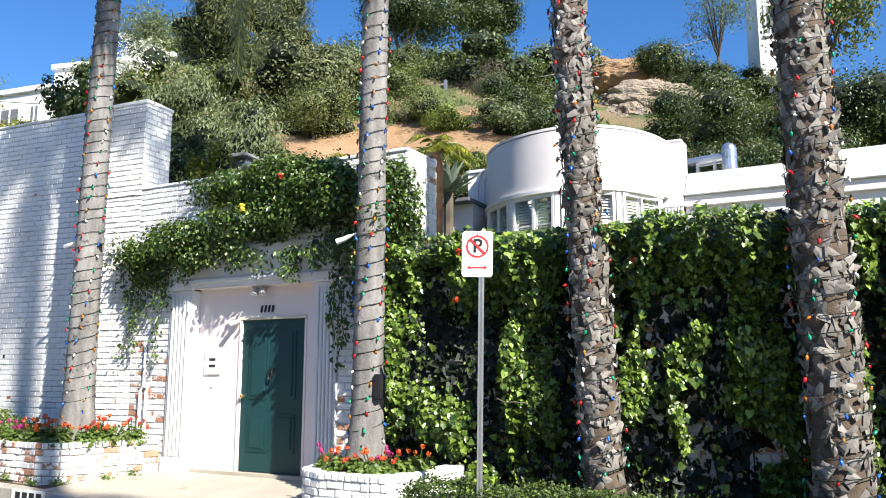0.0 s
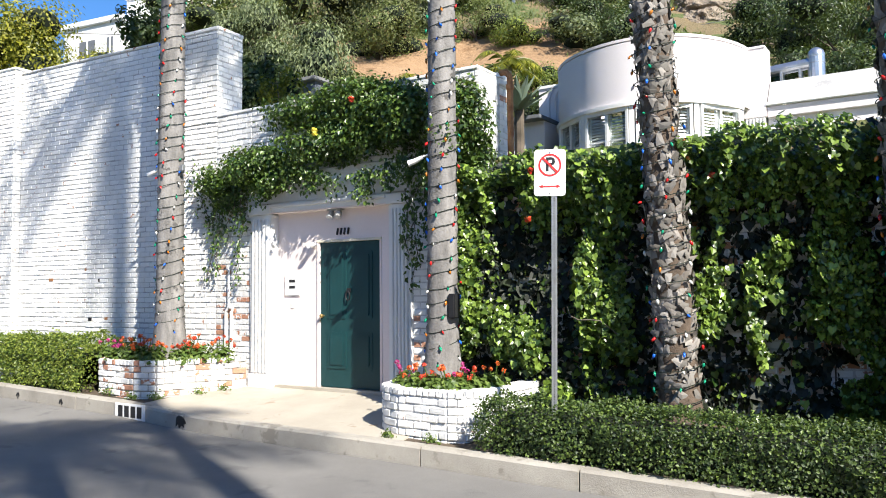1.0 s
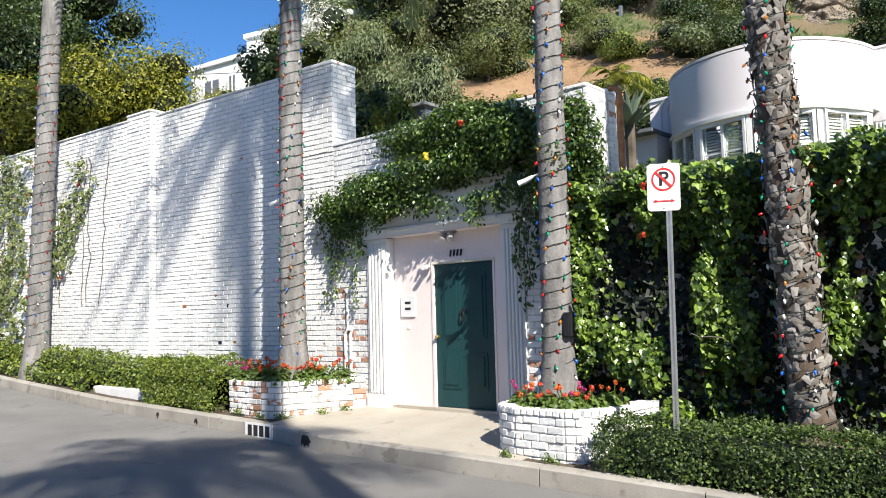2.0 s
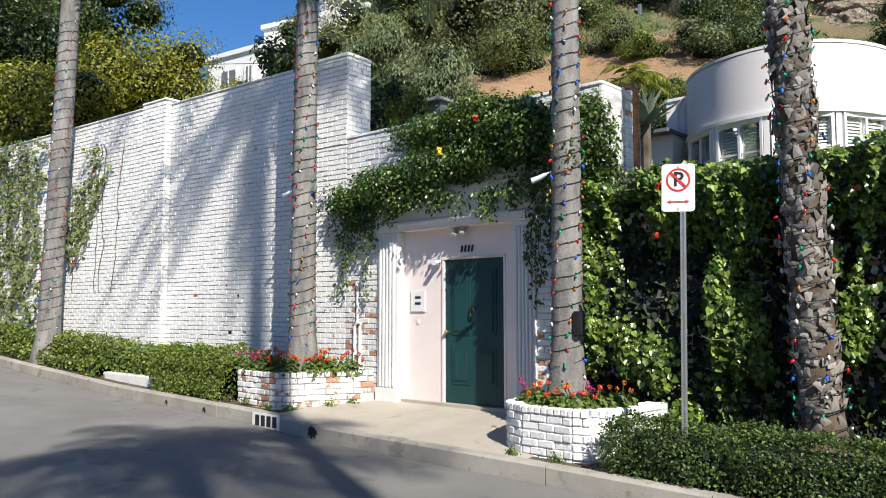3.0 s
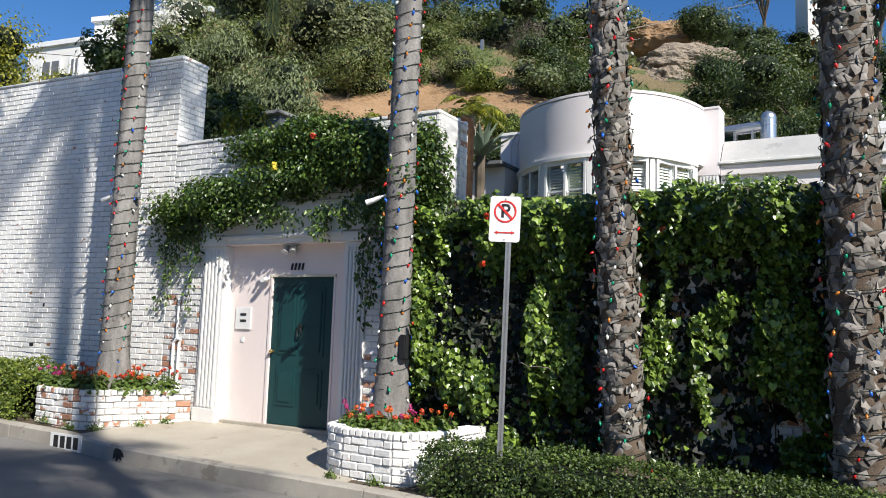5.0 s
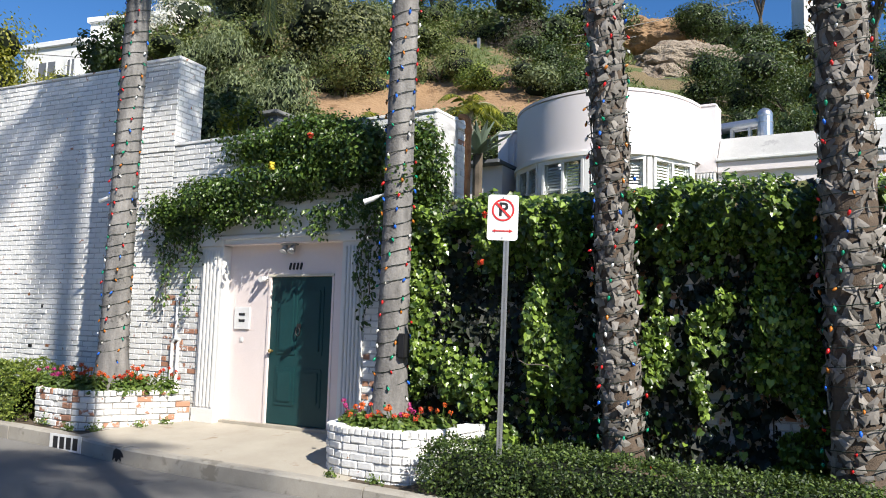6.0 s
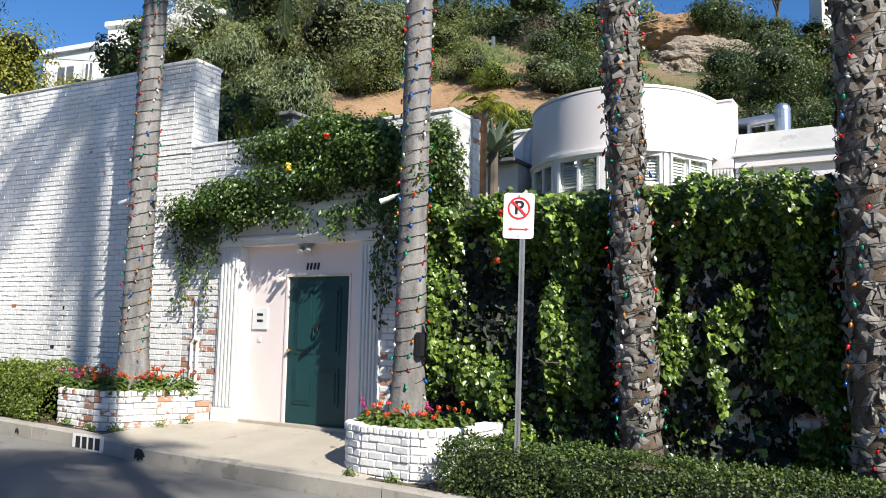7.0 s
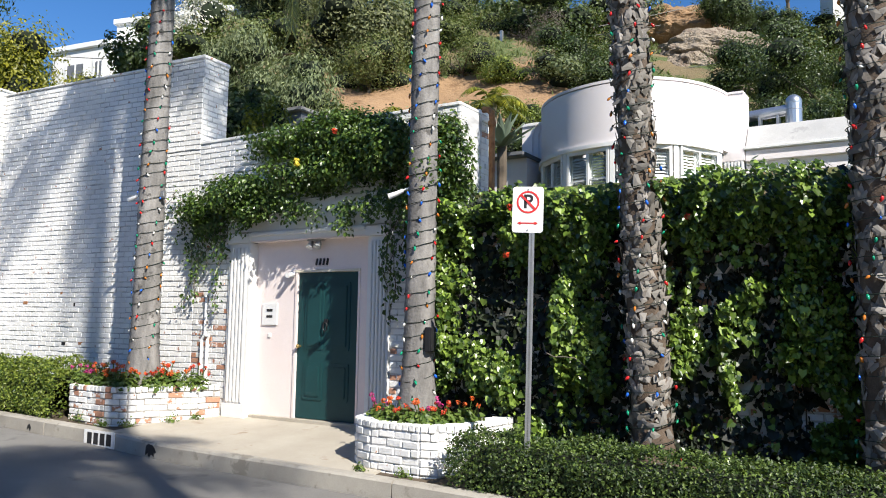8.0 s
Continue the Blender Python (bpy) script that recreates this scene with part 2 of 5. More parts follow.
def tube(points, radius, sides=8, bm=None, cap=True):
    """A tube along points; radius is one number or one a point."""
    bm = bm or bmesh.new()
    pts = [Vector(p) for p in points]
    rad = [float(r) for r in radius] if isinstance(radius, (list, tuple)) else [float(radius)] * len(pts)
    rings = []
    side = None
    for i, p in enumerate(pts):
        d = (pts[min(i + 1, len(pts) - 1)] - pts[max(i - 1, 0)]).normalized()
        if side is None:
            side = d.orthogonal().normalized()
        side = (side - d * side.dot(d)).normalized()
        up = d.cross(side)
        rings.append([bm.verts.new(p + rad[i] * (math.cos(a) * side + math.sin(a) * up)) for a in [2 * math.pi * k / sides for k in range(sides)]])
    for a, b in zip(rings, rings[1:]):
        for k in range(sides):
            bm.faces.new((a[k], a[(k + 1) % sides], b[(k + 1) % sides], b[k]))
    if cap:
        bm.faces.new(rings[0][::-1])
        bm.faces.new(rings[-1])
    return bm


def prism(outline, z0, z1, bm=None, bevel=0.0):
    """An upright prism over a list of (x, y)."""
    bm = bm or bmesh.new()
    lo = [bm.verts.new((x, y, z0)) for x, y in outline]
    hi = [bm.verts.new((x, y, z1)) for x, y in outline]
    n = len(outline)
    fs = [bm.faces.new((lo[i], lo[(i + 1) % n], hi[(i + 1) % n], hi[i])) for i in range(n)]
    fs += [bm.faces.new(lo[::-1]), bm.faces.new(hi)]
    bmesh.ops.recalc_face_normals(bm, faces=fs)
    if bevel:
        bmesh.ops.bevel(bm, geom=list(fs[-1].edges), offset=bevel, segments=2, affect="EDGES")
    return bm


def bulk(name, verts, faces, mat_index=None):
    """A mesh from arrays: verts (N, 3), faces (M, k)."""
    me = bpy.data.meshes.new(name)
    n, k = faces.shape
    me.vertices.add(len(verts))
    me.vertices.foreach_set("co", np.ascontiguousarray(verts, np.float32).ravel())
    me.loops.add(n * k)
    me.loops.foreach_set("vertex_index", np.ascontiguousarray(faces, np.int32).ravel())
    me.polygons.add(n)
    me.polygons.foreach_set("loop_start", np.arange(0, n * k, k, dtype=np.int32))
    if mat_index is not None:
        me.polygons.foreach_set("material_index", np.ascontiguousarray(mat_index, np.int32))
    me.polygons.foreach_set("use_smooth", np.zeros(n, bool))
    me.update(calc_edges=True)
    return me


# leaf outlines: (along, across, lift) and triangles
IVY_V = np.array([(0, 0, 0), (-0.12, 0.42, 0.05), (0.35, 0.5, 0.06), (1, 0, -0.08), (0.35, -0.5, 0.06), (-0.12, -0.42, 0.05)])
IVY_F = np.array([(0, 2, 1), (0, 3, 2), (0, 4, 3), (0, 5, 4)])
OVAL_V = np.array([(0, 0, 0), (0.45, 0.3, 0.07), (1, 0, -0.06), (0.45, -0.3, 0.07)])
OVAL_F = np.array([(0, 2, 1), (0, 3, 2)])
STUB_V = np.array([(0, 0.36, 0), (0, -0.36, 0), (0.55, 0.28, 0.04), (0.55, -0.28, 0.04), (1.1, 0.14, 0.06), (1.0, -0.18, 0.06), (0.45, 0, 0.11)])
STUB_F = np.array([(0, 6, 1), (0, 2, 6), (2, 4, 6), (4, 5, 6), (5, 3, 6), (3, 1, 6)])
NEEDLE_V = np.array([(0, 0.0, 0), (0.5, 0.11, 0.05), (1, 0, -0.12), (0.5, -0.11, 0.05)])


def leaves(name, centres, normals, sizes, rng, shape=IVY_V, tris=IVY_F, droop=0.6, spread=0.5, mats=None):
    """Many small leaves: each lies across its normal, its tip hanging down by droop, with a random turn of spread."""
    n = len(centres)
    nr = normals + rng.normal(0, spread, (n, 3))
    nr /= np.linalg.norm(nr, axis=1)[:, None] + 1e-9
    tip = rng.normal(0, 1, (n, 3)) + np.array([0, 0, -droop * 2.5])
    tip -= nr * (tip * nr).sum(1)[:, None]
    tip /= np.linalg.norm(tip, axis=1)[:, None] + 1e-9
    side = np.cross(nr, tip)
    v = centres[:, None] + sizes[:, None, None] * (shape[None, :, :1] * tip[:, None] + shape[None, :, 1:2] * side[:, None] + shape[None, :, 2:] * nr[:, None])
    k = len(shape)
    f = (tris[None] + (np.arange(n) * k)[:, None, None]).reshape(-1, 3)
    mi = None if mats is None else np.repeat(mats, len(tris))
    return bulk(name, v.reshape(-1, 3), f, mi)


hearts = []


def blob_cloud(rng, n, centre, radii, lumps=9, shell=0.35, low=-0.6):
    """Leaf places on a lumpy crown: several overlapping balls, denser near their skins. Gives places and outward normals."""
    c, r = np.array(centre, float), np.array(radii, float)
    d = rng.normal(0, 1, (lumps, 3))
    d /= np.linalg.norm(d, axis=1)[:, None]
    d[:, 2] = np.maximum(d[:, 2], low)
    mid = d * rng.uniform(0.3, 0.72, (lumps, 1))
    size = rng.uniform(0.28, 0.5, lumps)
    pick = rng.integers(0, lumps, n)
    o = rng.normal(0, 1, (n, 3))
    o /= np.linalg.norm(o, axis=1)[:, None]
    rad = size[pick] * (1 - shell * rng.random(n) ** 1.5) * (1 + 0.12 * rng.normal(0, 1, n))
    hearts.clear()
    hearts.extend((Vector(c + r * q), Vector(r * k)) for q, k in zip(mid, size))
    return c + r * (mid[pick] + o * rad[:, None]), o * 1.0 + mid[pick] * 0.3 + np.array([0, 0, 0.2])


def brick_arrays(boxes):
    """Open-backed blocks for courses of bricks: boxes are rows x0, x1, y_front, y_back, z0, z1, facing -y."""
    b = np.array(boxes)
    x0, x1, y0, y1, z0, z1 = b.T
    c = 0.006
    v = np.stack([np.stack(q, 1) for q in (
        (x0, y1, z0), (x1, y1, z0), (x1, y1, z1), (x0, y1, z1),
        (x0 + c, y0, z0 + c), (x1 - c, y0, z0 + c), (x1 - c, y0, z1 - c), (x0 + c, y0, z1 - c))], 1)
    q = np.array([(4, 5, 6, 7), (0, 1, 5, 4), (1, 2, 6, 5), (2, 3, 7, 6), (3, 0, 4, 7)])
    f = (q[None] + (np.arange(len(b)) * 8)[:, None, None]).reshape(-1, 4)
    return v.reshape(-1, 3), f


def courses(rng, x0, x1, z0, z1, y, length=0.225, height=0.084, gap=0.011, proud=0.010):
    out = []
    row, z = 0, z0
    while z < z1 - 0.02:
        x = x0 - (length / 2 if row % 2 else 0)
        while x < x1:
            a, b = max(x, x0) + gap / 2, min(x + length, x1) - gap / 2
            if b - a > 0.03:
                p = max(0.002, proud + rng.normal(0, 0.0035))
                out.append((a, b, y - p, y + 0.01, z + gap / 2 + rng.normal(0, 0.003), min(z + height, z1) - gap / 2 + rng.normal(0, 0.002)))
            x += length
        row += 1
        z += height
    return out


# ---- the lie of the land ----
KERB_X = [-60.0, -30.0, -19.0, -14.0, -9.6, -8.2, -4.6, 0.0, 12.0, 40.0]
KERB_Z = [2.6, 0.98, 0.38, 0.14, 0.05, -0.03, -0.07, -0.16, -0.45, -1.3]
KERB_Y, WALL_Y = 6.6, 8.35
DOOR_Z = 0.15


def kerb_z(x):
    return float(np.interp(x, KERB_X, KERB_Z))


def sheet(name, xs, ys, height, mats, label, pick=None):
    xs, ys = np.array(xs), np.array(ys)
    X, Y = np.meshgrid(xs, ys)
    Z = np.vectorize(height)(X, Y)
    v = np.stack([X, Y, Z], -1).reshape(-1, 3)
    nx = len(xs)
    i = (np.arange(len(ys) - 1)[:, None] * nx + np.arange(nx - 1)[None]).ravel()
    f = np.stack([i, i + 1, i + nx + 1, i + nx], 1)
    mi = None
    if pick:
        mid = v[f].mean(1)
        mi = np.array([pick(*m) for m in mid])
    me = bulk(name, v, f, mi)
    me.polygons.foreach_set("use_smooth", np.ones(len(f), bool))
    ob = finish(name, me, mats, None)
    return tagged(ob, label, name, kind="structure")


def hill_axis(x, y):
    """Distance uphill, along the way in which the slope rises."""
    return -x * math.sin(radians(35)) + y * math.cos(radians(35))


def along_axis(x, y):
    return x * math.cos(radians(35)) + y * math.sin(radians(35))


def hill_z(x, y):
    p, a = hill_axis(x, y), along_axis(x, y)
    base = float(np.interp(p, [0, 10, 17, 22, 26, 32, 40, 47, 56, 75, 120], [3.0, 3.2, 3.9, 6.2, 8.0, 12.6, 17.0, 19.8, 21.5, 22.0, 18.0]))
    n = noise.fractal(Vector((x * 0.09, y * 0.09, 3.0)), 1.0, 2.0, 5)
    lift = min(1.0, max(0.0, (p - 17) / 8))
    drop = 1 - 0.62 * min(1.0, max(0.0, (-a - 8.5) / 6))
    return 3.9 + (base - 3.9) * (drop if p > 17 else 1.0) + lift * 1.5 * n


# ---- ground, road, kerb, landing ----
rng = np.random.default_rng(7)


def ground_z(x, y):
    # unseen bank across the street, added to block part of the sky's fill
    if y < -5.5:
        return kerb_z(x) - 0.32 + 9.0 * min(1.0, max(0.0, (-6.5 - y) / 10.0)) ** 0.7 * (1.0 if abs(x) < 150 else 0.0)
    if y < 8.7:
        return kerb_z(x) - 0.32
    if abs(x) > 150 or y > 150:
        return 2.0
    return hill_z(x, y)


def ground_kind(x, y, z):
    p, a = hill_axis(x, y), along_axis(x, y)
    w = 0.9 * noise.noise(Vector((x * 0.35, y * 0.35, 1)))
    if 25.8 < p + w < 31.8 and -3.8 < a + w < 6.6:
        return 1
    if 36 < p + w < 41 and 13.5 < a + w < 18.5:
        return 2
    if 44 < p + w < 48 and 14 < a + w < 20:
        return 1
    return 0


far = [-1500.0, -600.0, -250.0, -120.0]
sheet("ground", far + list(np.arange(-75, 32, 0.5)) + [60.0, 120.0, 250.0, 600.0, 1500.0],
      [-1500.0, -500.0, -150.0, -50.0, -24.0, -17.0, -14.0, -11.5, -9.5, -8.0, -7.0, -6.4, -5.0, 8.66, 8.72] + list(np.arange(9.2, 75, 0.5)) + [120.0, 200.0, 500.0, 1500.0],
      ground_z, [M_HILL, M_SAND, M_ROCK], "dry scrub hillside with bare sandy and rocky banks, plus an added unseen bank", ground_kind)
sheet("road", np.linspace(-60, 40, 120), np.linspace(-4.5, KERB_Y - 0.02, 24), lambda x, y: kerb_z(x) - 0.19 - 0.012 * (KERB_Y - y) * 0.3 + 0.006 * noise.noise(Vector((x * 0.8, y * 0.8, 0))),
      [M_ASPHALT], "worn pale grey asphalt street on a gentle slope")


def slab_along(name, x0, x1, y0, y1, top, depth, mat, steps=12, edge=0.02):
    """A strip that follows the slope, from x0 to x1, with a rounded front edge."""
    bm = bmesh.new()
    prof = lambda x: [(y0, top(x, y0) - depth), (y0 + 0.01, top(x, y0) - edge), (y0 + edge + 0.01, top(x, y0)), (y1, top(x, y1)), (y1, top(x, y1) - depth)]
    rows = []
    for x in np.linspace(x0, x1, steps):
        rows.append([bm.verts.new((x, y, z)) for y, z in prof(x)])
    for a, b in zip(rows, rows[1:]):
        for k in range(5):
            bm.faces.new((a[k], a[(k + 1) % 5], b[(k + 1) % 5], b[k]))
    bm.faces.new(rows[0])
    bm.faces.new(rows[-1][::-1])
    bmesh.ops.recalc_face_normals(bm, faces=bm.faces)
    return bm


kerb = thing("kerb", "weathered concrete kerb with joints and drain holes", "kerb", kind="structure")
edges_x = [-60, -42, -30, -24, -19.0, -16.0, -13.2, -10.6, -8.25, -4.62, -2.9, -0.4, 2.5, 6, 12, 20, 40]
for a, b in zip(edges_x, edges_x[1:]):
    part("kerb_stone", slab_along("k", a + 0.008, b - 0.008, KERB_Y, KERB_Y + 0.17, lambda x, y: kerb_z(x), 0.6, M_CONC, 6, 0.025), M_CONC, kerb)
for hx in (-12.1, -10.95, -8.32):
    r = 0.035 if hx < -9 else 0.075
    bm = bmesh.new()
    bmesh.ops.create_uvsphere(bm, u_segments=10, v_segments=8, radius=r, matrix=pose(hx, KERB_Y + 0.004, kerb_z(hx) - 0.11 + (0.03 if hx > -9 else 0)) @ Matrix.Diagonal((1.2, 0.12, 0.8, 1)))
    for v in bm.verts:
        v.co += Vector((v.co.x - hx, 0, v.co.z - kerb_z(hx))) * 0.8 * noise.noise(Vector((v.co.x * 40, 0.0, v.co.z * 40)))
    part("drain_hole", bm, M_BLACK, kerb, "dark broken drain hole")
plate_z = kerb_z(-9.3) - 0.1
number_plate = thing("kerb_number_plate", "white painted house number panel on the kerb", "number plate", at=(-9.33, KERB_Y - 0.002, plate_z), rz=0)
part("panel", box(-0.32, 0.32, -0.006, 0.004, -0.105, 0.105), M_SIGN, number_plate)
for i in range(4):
    part("bar", box(-0.245 + i * 0.135, -0.150 + i * 0.135, -0.009, -0.005, -0.075, 0.075), M_BLACK, number_plate, "black bar")


def verge_top(x, y):
    k = min(1.0, max(0.0, (y - KERB_Y - 0.17) / (WALL_Y - KERB_Y - 0.17)))
    side = DOOR_Z if x > -9.2 else max(DOOR_Z, kerb_z(x) + 0.12)
    return kerb_z(x) - 0.006 + (side - kerb_z(x)) * k


landing = part("landing", slab_along("landing", -9.3, -5.0, KERB_Y + 0.174, WALL_Y + 0.3, verge_top, 0.4, M_PAVE, 10, 0.01), M_PAVE, None)
tagged(landing, "pale concrete landing between kerb and door", "pavement", kind="structure")
for a, b, n in ((-60, -9.304, 40), (-4.996, 40, 30)):
    ob = part("verge", slab_along("verge", a, b, KERB_Y + 0.174, WALL_Y, lambda x, y: verge_top(x, y) - 0.02, 0.4, M_SOIL, n, 0.01), M_SOIL, None)
    tagged(ob, "planted strip of bare soil behind the kerb", "ground", kind="structure")

# ---- the street wall ----
LEFT_TOP, LOW_TOP, RIGHT_TOP = 5.70, 4.27, 2.86
BACK = 8.88
# the tall wall stands a little askew to the rest, turned about its end at the doorway
TURN = Matrix.Translation((-9.67, WALL_Y, 0)) @ pose(0, 0, 0, 0, 0, 4.5) @ Matrix.Translation((9.67, -WALL_Y, 0))
STEP_X, PROUD_Y = -14.66, WALL_Y - 0.12
wall_left = thing("wall_left", "tall white-painted brick wall with peeling paint", "wall", kind="structure")
wall_left.matrix_world = TURN
bm = box(STEP_X, -10.45, WALL_Y, BACK, -0.4, LEFT_TOP - 0.045)
box(-40, STEP_X, PROUD_Y, BACK, -0.4, LEFT_TOP - 0.045, bm=bm)
box(-10.45, -9.67, WALL_Y, BACK, -0.4, 4.2, bm=bm)
part("core", bm, M_WALLJOINT, wall_left)
wall_door = thing("wall_entry", "white-painted brick wall round the doorway, overgrown with vine", "wall", kind="structure")
bm = box(-9.67, -8.5, WALL_Y, BACK, -0.3, LOW_TOP)
box(-6.26, -4.9, WALL_Y, BACK, -0.3, LOW_TOP, bm=bm)
box(-8.5, -6.26, WALL_Y, BACK, 2.69, LOW_TOP, bm=bm)
part("core", bm, M_WALLJOINT, wall_door)
part("coping", box(-9.66, -4.9, WALL_Y - 0.025, BACK + 0.02, LOW_TOP, LOW_TOP + 0.05, 0.012), M_BRICK, wall_door)
wall_right = thing("wall_right", "white brick garden wall grown over with ivy", "wall", kind="structure")
part("core", box(-4.9, 14, WALL_Y, BACK - 0.15, -0.8, RIGHT_TOP), M_WALLJOINT, wall_right)
part("coping", box(STEP_X, -10.45, WALL_Y - 0.028, BACK + 0.02, LEFT_TOP - 0.04, LEFT_TOP, 0.012), M_BRICK, wall_left)
part("coping", box(-40, STEP_X - 0.84, PROUD_Y - 0.028, BACK + 0.02, LEFT_TOP - 0.04, LEFT_TOP, 0.012), M_BRICK, wall_left)
pier = thing("wall_pier", "white-painted brick pier closing the tall wall", "pier", kind="structure")
pier.matrix_world = TURN
part("core", box(-10.45, -9.665, WALL_Y - 0.012, BACK + 0.01, 4.2, LEFT_TOP - 0.02), M_WALLJOINT, pier)
part("cap", box(-10.48, -9.645, WALL_Y - 0.035, BACK + 0.03, LEFT_TOP - 0.02, LEFT_TOP + 0.045, 0.012), M_BRICK, pier)
buttress = thing("wall_buttress", "shallow white brick pilaster strip on the tall wall", "buttress", kind="structure")
buttress.matrix_world = TURN
part("shaft", box(STEP_X - 0.82, STEP_X + 0.012, PROUD_Y - 0.02, PROUD_Y + 0.1, 0.0, LEFT_TOP + 0.03, 0.01), M_WALLJOINT, buttress)
part("cap", box(STEP_X - 0.84, STEP_X + 0.03, PROUD_Y - 0.045, BACK + 0.03, LEFT_TOP + 0.034, LEFT_TOP + 0.09, 0.018), M_BRICK, buttress)

# ---- the doorway ----
PX = (-8.89, -8.46, -6.29, -5.93)
FRONT, DEEP = WALL_Y - 0.06, 8.48
DX0, DX1, DZ1 = -7.645, -6.572, 2.21
portal = thing("portal", "white stucco door surround with fluted pilasters", "door surround", kind="structure")
for a, b in ((PX[0], PX[1]), (PX[2], PX[3])):
    pil = part("pilaster", box(a, b, FRONT + 0.024, DEEP, DOOR_Z - 0.25, 2.66, 0.004), M_STUCCO, portal)
    n = 5
    for i in range(n):
        c = a + 0.035 + (b - a - 0.07) * (i + 0.5) / n
        part("flute", box(c - 0.021, c + 0.021, FRONT, FRONT + 0.03, DOOR_Z + 0.18, 2.60, 0.008), M_STUCCO, pil)
    part("base", box(a - 0.012, b + 0.012, FRONT - 0.012, FRONT + 0.06, DOOR_Z - 0.25, DOOR_Z + 0.16, 0.006), M_STUCCO, pil)
    part("capital", box(a - 0.02, b + 0.02, FRONT - 0.025, FRONT + 0.06, 2.664, 2.80, 0.01), M_STUCCO, pil)
part("soffit", box(PX[1] + 0.002, PX[2] - 0.002, FRONT + 0.012, DEEP, 2.672, 2.688), M_PINK, portal, "pale pink recess ceiling")
part("lintel", box(PX[1] + 0.022, PX[2] - 0.022, FRONT + 0.005, DEEP, 2.69, 2.82, 0.006), M_STUCCO, portal)
part("frieze", box(PX[0], PX[3], FRONT + 0.012, WALL_Y + 0.02, 2.824, 3.25, 0.006), M_STUCCO, portal)
part("moulding", box(PX[1] + 0.022, PX[2] - 0.022, FRONT - 0.03, FRONT + 0.02, 2.75, 2.80, 0.008), M_STUCCO, portal)
bm = box(PX[1] - 0.02, DX0 - 0.045, DEEP, DEEP + 0.2, DOOR_Z - 0.2, 2.75)
box(DX1 + 0.045, PX[2] + 0.02, DEEP, DEEP + 0.2, DOOR_Z - 0.2, 2.75, bm=bm)
box(DX0 - 0.045, DX1 + 0.045, DEEP, DEEP + 0.2, DZ1 + 0.042, 2.75, bm=bm)
part("back_wall", bm, M_PINK, portal, "pale pink stucco back of the recess")
part("threshold", box(PX[1], PX[2], FRONT + 0.1, DEEP + 0.2, DOOR_Z - 0.2, DOOR_Z + 0.012, 0.005), M_PAVE, portal)

door = thing("front_door", "closed dark green painted panelled front door", "door", kind="structure")
part("leaf", box(DX0, DX1, DEEP + 0.015, DEEP + 0.06, DOOR_Z + 0.02, DZ1, 0.003), M_DOOR, door)
stile = 0.13
cols = ((DX0 + stile, (DX0 + DX1) / 2 - 0.06), ((DX0 + DX1) / 2 + 0.06, DX1 - stile))
for a, b in cols:
    for z0, z1 in ((DOOR_Z + 0.28, DOOR_Z + 0.80), (DOOR_Z + 0.98, DOOR_Z + 1.92)):
        p = part("door_panel", box(a, b, DEEP + 0.004, DEEP + 0.018, z0, z1, 0.012), M_DOOR, door)
        part("panel_field", box(a + 0.05, b - 0.05, DEEP - 0.008, DEEP + 0.008, z0 + 0.05, z1 - 0.05, 0.012), M_DOOR, p)
bm = box(DX0 - 0.05, DX0 - 0.003, DEEP - 0.014, DEEP + 0.08, DOOR_Z, DZ1 + 0.045, 0.004)
box(DX1 + 0.003, DX1 + 0.04, DEEP - 0.006, DEEP + 0.08, DOOR_Z, DZ1 + 0.045, 0.004, bm=bm)
part("door_frame", bm, M_PINK, door)
part("door_head", box(DX0 - 0.05, DX1 + 0.04, DEEP - 0.02, DEEP + 0.08, DZ1 + 0.004, DZ1 + 0.04, 0.004), M_CREAM, door, "cream painted head strip")
bm = bmesh.new()
bmesh.ops.create_uvsphere(bm, u_segments=12, v_segments=8, radius=0.03, matrix=pose(DX0 + 0.06, DEEP - 0.04, DOOR_Z + 1.02))
tube([(DX0 + 0.06, DEEP - 0.04, DOOR_Z + 1.02), (DX0 + 0.06, DEEP + 0.02, DOOR_Z + 1.02)], 0.014, bm=bm)
part("door_knob", bm, M_BRASS, door, "brass knob")
bm = tube([(-7.108 + 0.035 * math.sin(a), DEEP - 0.03, DOOR_Z + 1.30 + 0.06 * math.cos(a)) for a in np.linspace(0, 2 * math.pi, 14)], 0.009, cap=False)
box(-7.133, -7.083, DEEP - 0.035, DEEP + 0.016, DOOR_Z + 1.35, DOOR_Z + 1.41, 0.006, bm=bm)
part("door_knocker", bm, M_BLACK, door, "dark bronze knocker")

intercom = thing("intercom_panel", "flat white intercom plate with two dark name slots", "intercom", at=(-8.17, DEEP, 1.62))
part("plate", box(-0.15, 0.15, -0.022, 0.0, -0.16, 0.16, 0.006), M_TRIM, intercom)
for z in (0.055, -0.035):
    part("name_slot", box(-0.055, 0.06, -0.026, -0.02, z - 0.018, z + 0.018), M_BLACK, intercom, "dark slot")
part("speaker_plate", box(-0.03, 0.03, -0.012, 0.0, -0.34, -0.27, 0.004), M_TRIM, intercom)
house_number = thing("house_number", "slanting black house number bars above the door", "house number", at=(-7.21, DEEP - 0.01, 2.36))
for i in range(4):
    bm = box(-0.017, 0.017, -0.008, 0.01, -0.05, 0.05, 0.006)
    bmesh.ops.transform(bm, matrix=pose(-0.1 + 0.065 * i, 0, 0, 0, 12, 0), verts=bm.verts)
    part("bar", bm, M_BLACK, house_number)
lamp = thing("porch_light", "small spotlight fixture under the door recess ceiling", "lamp", at=(-7.28, 8.40, 2.67))
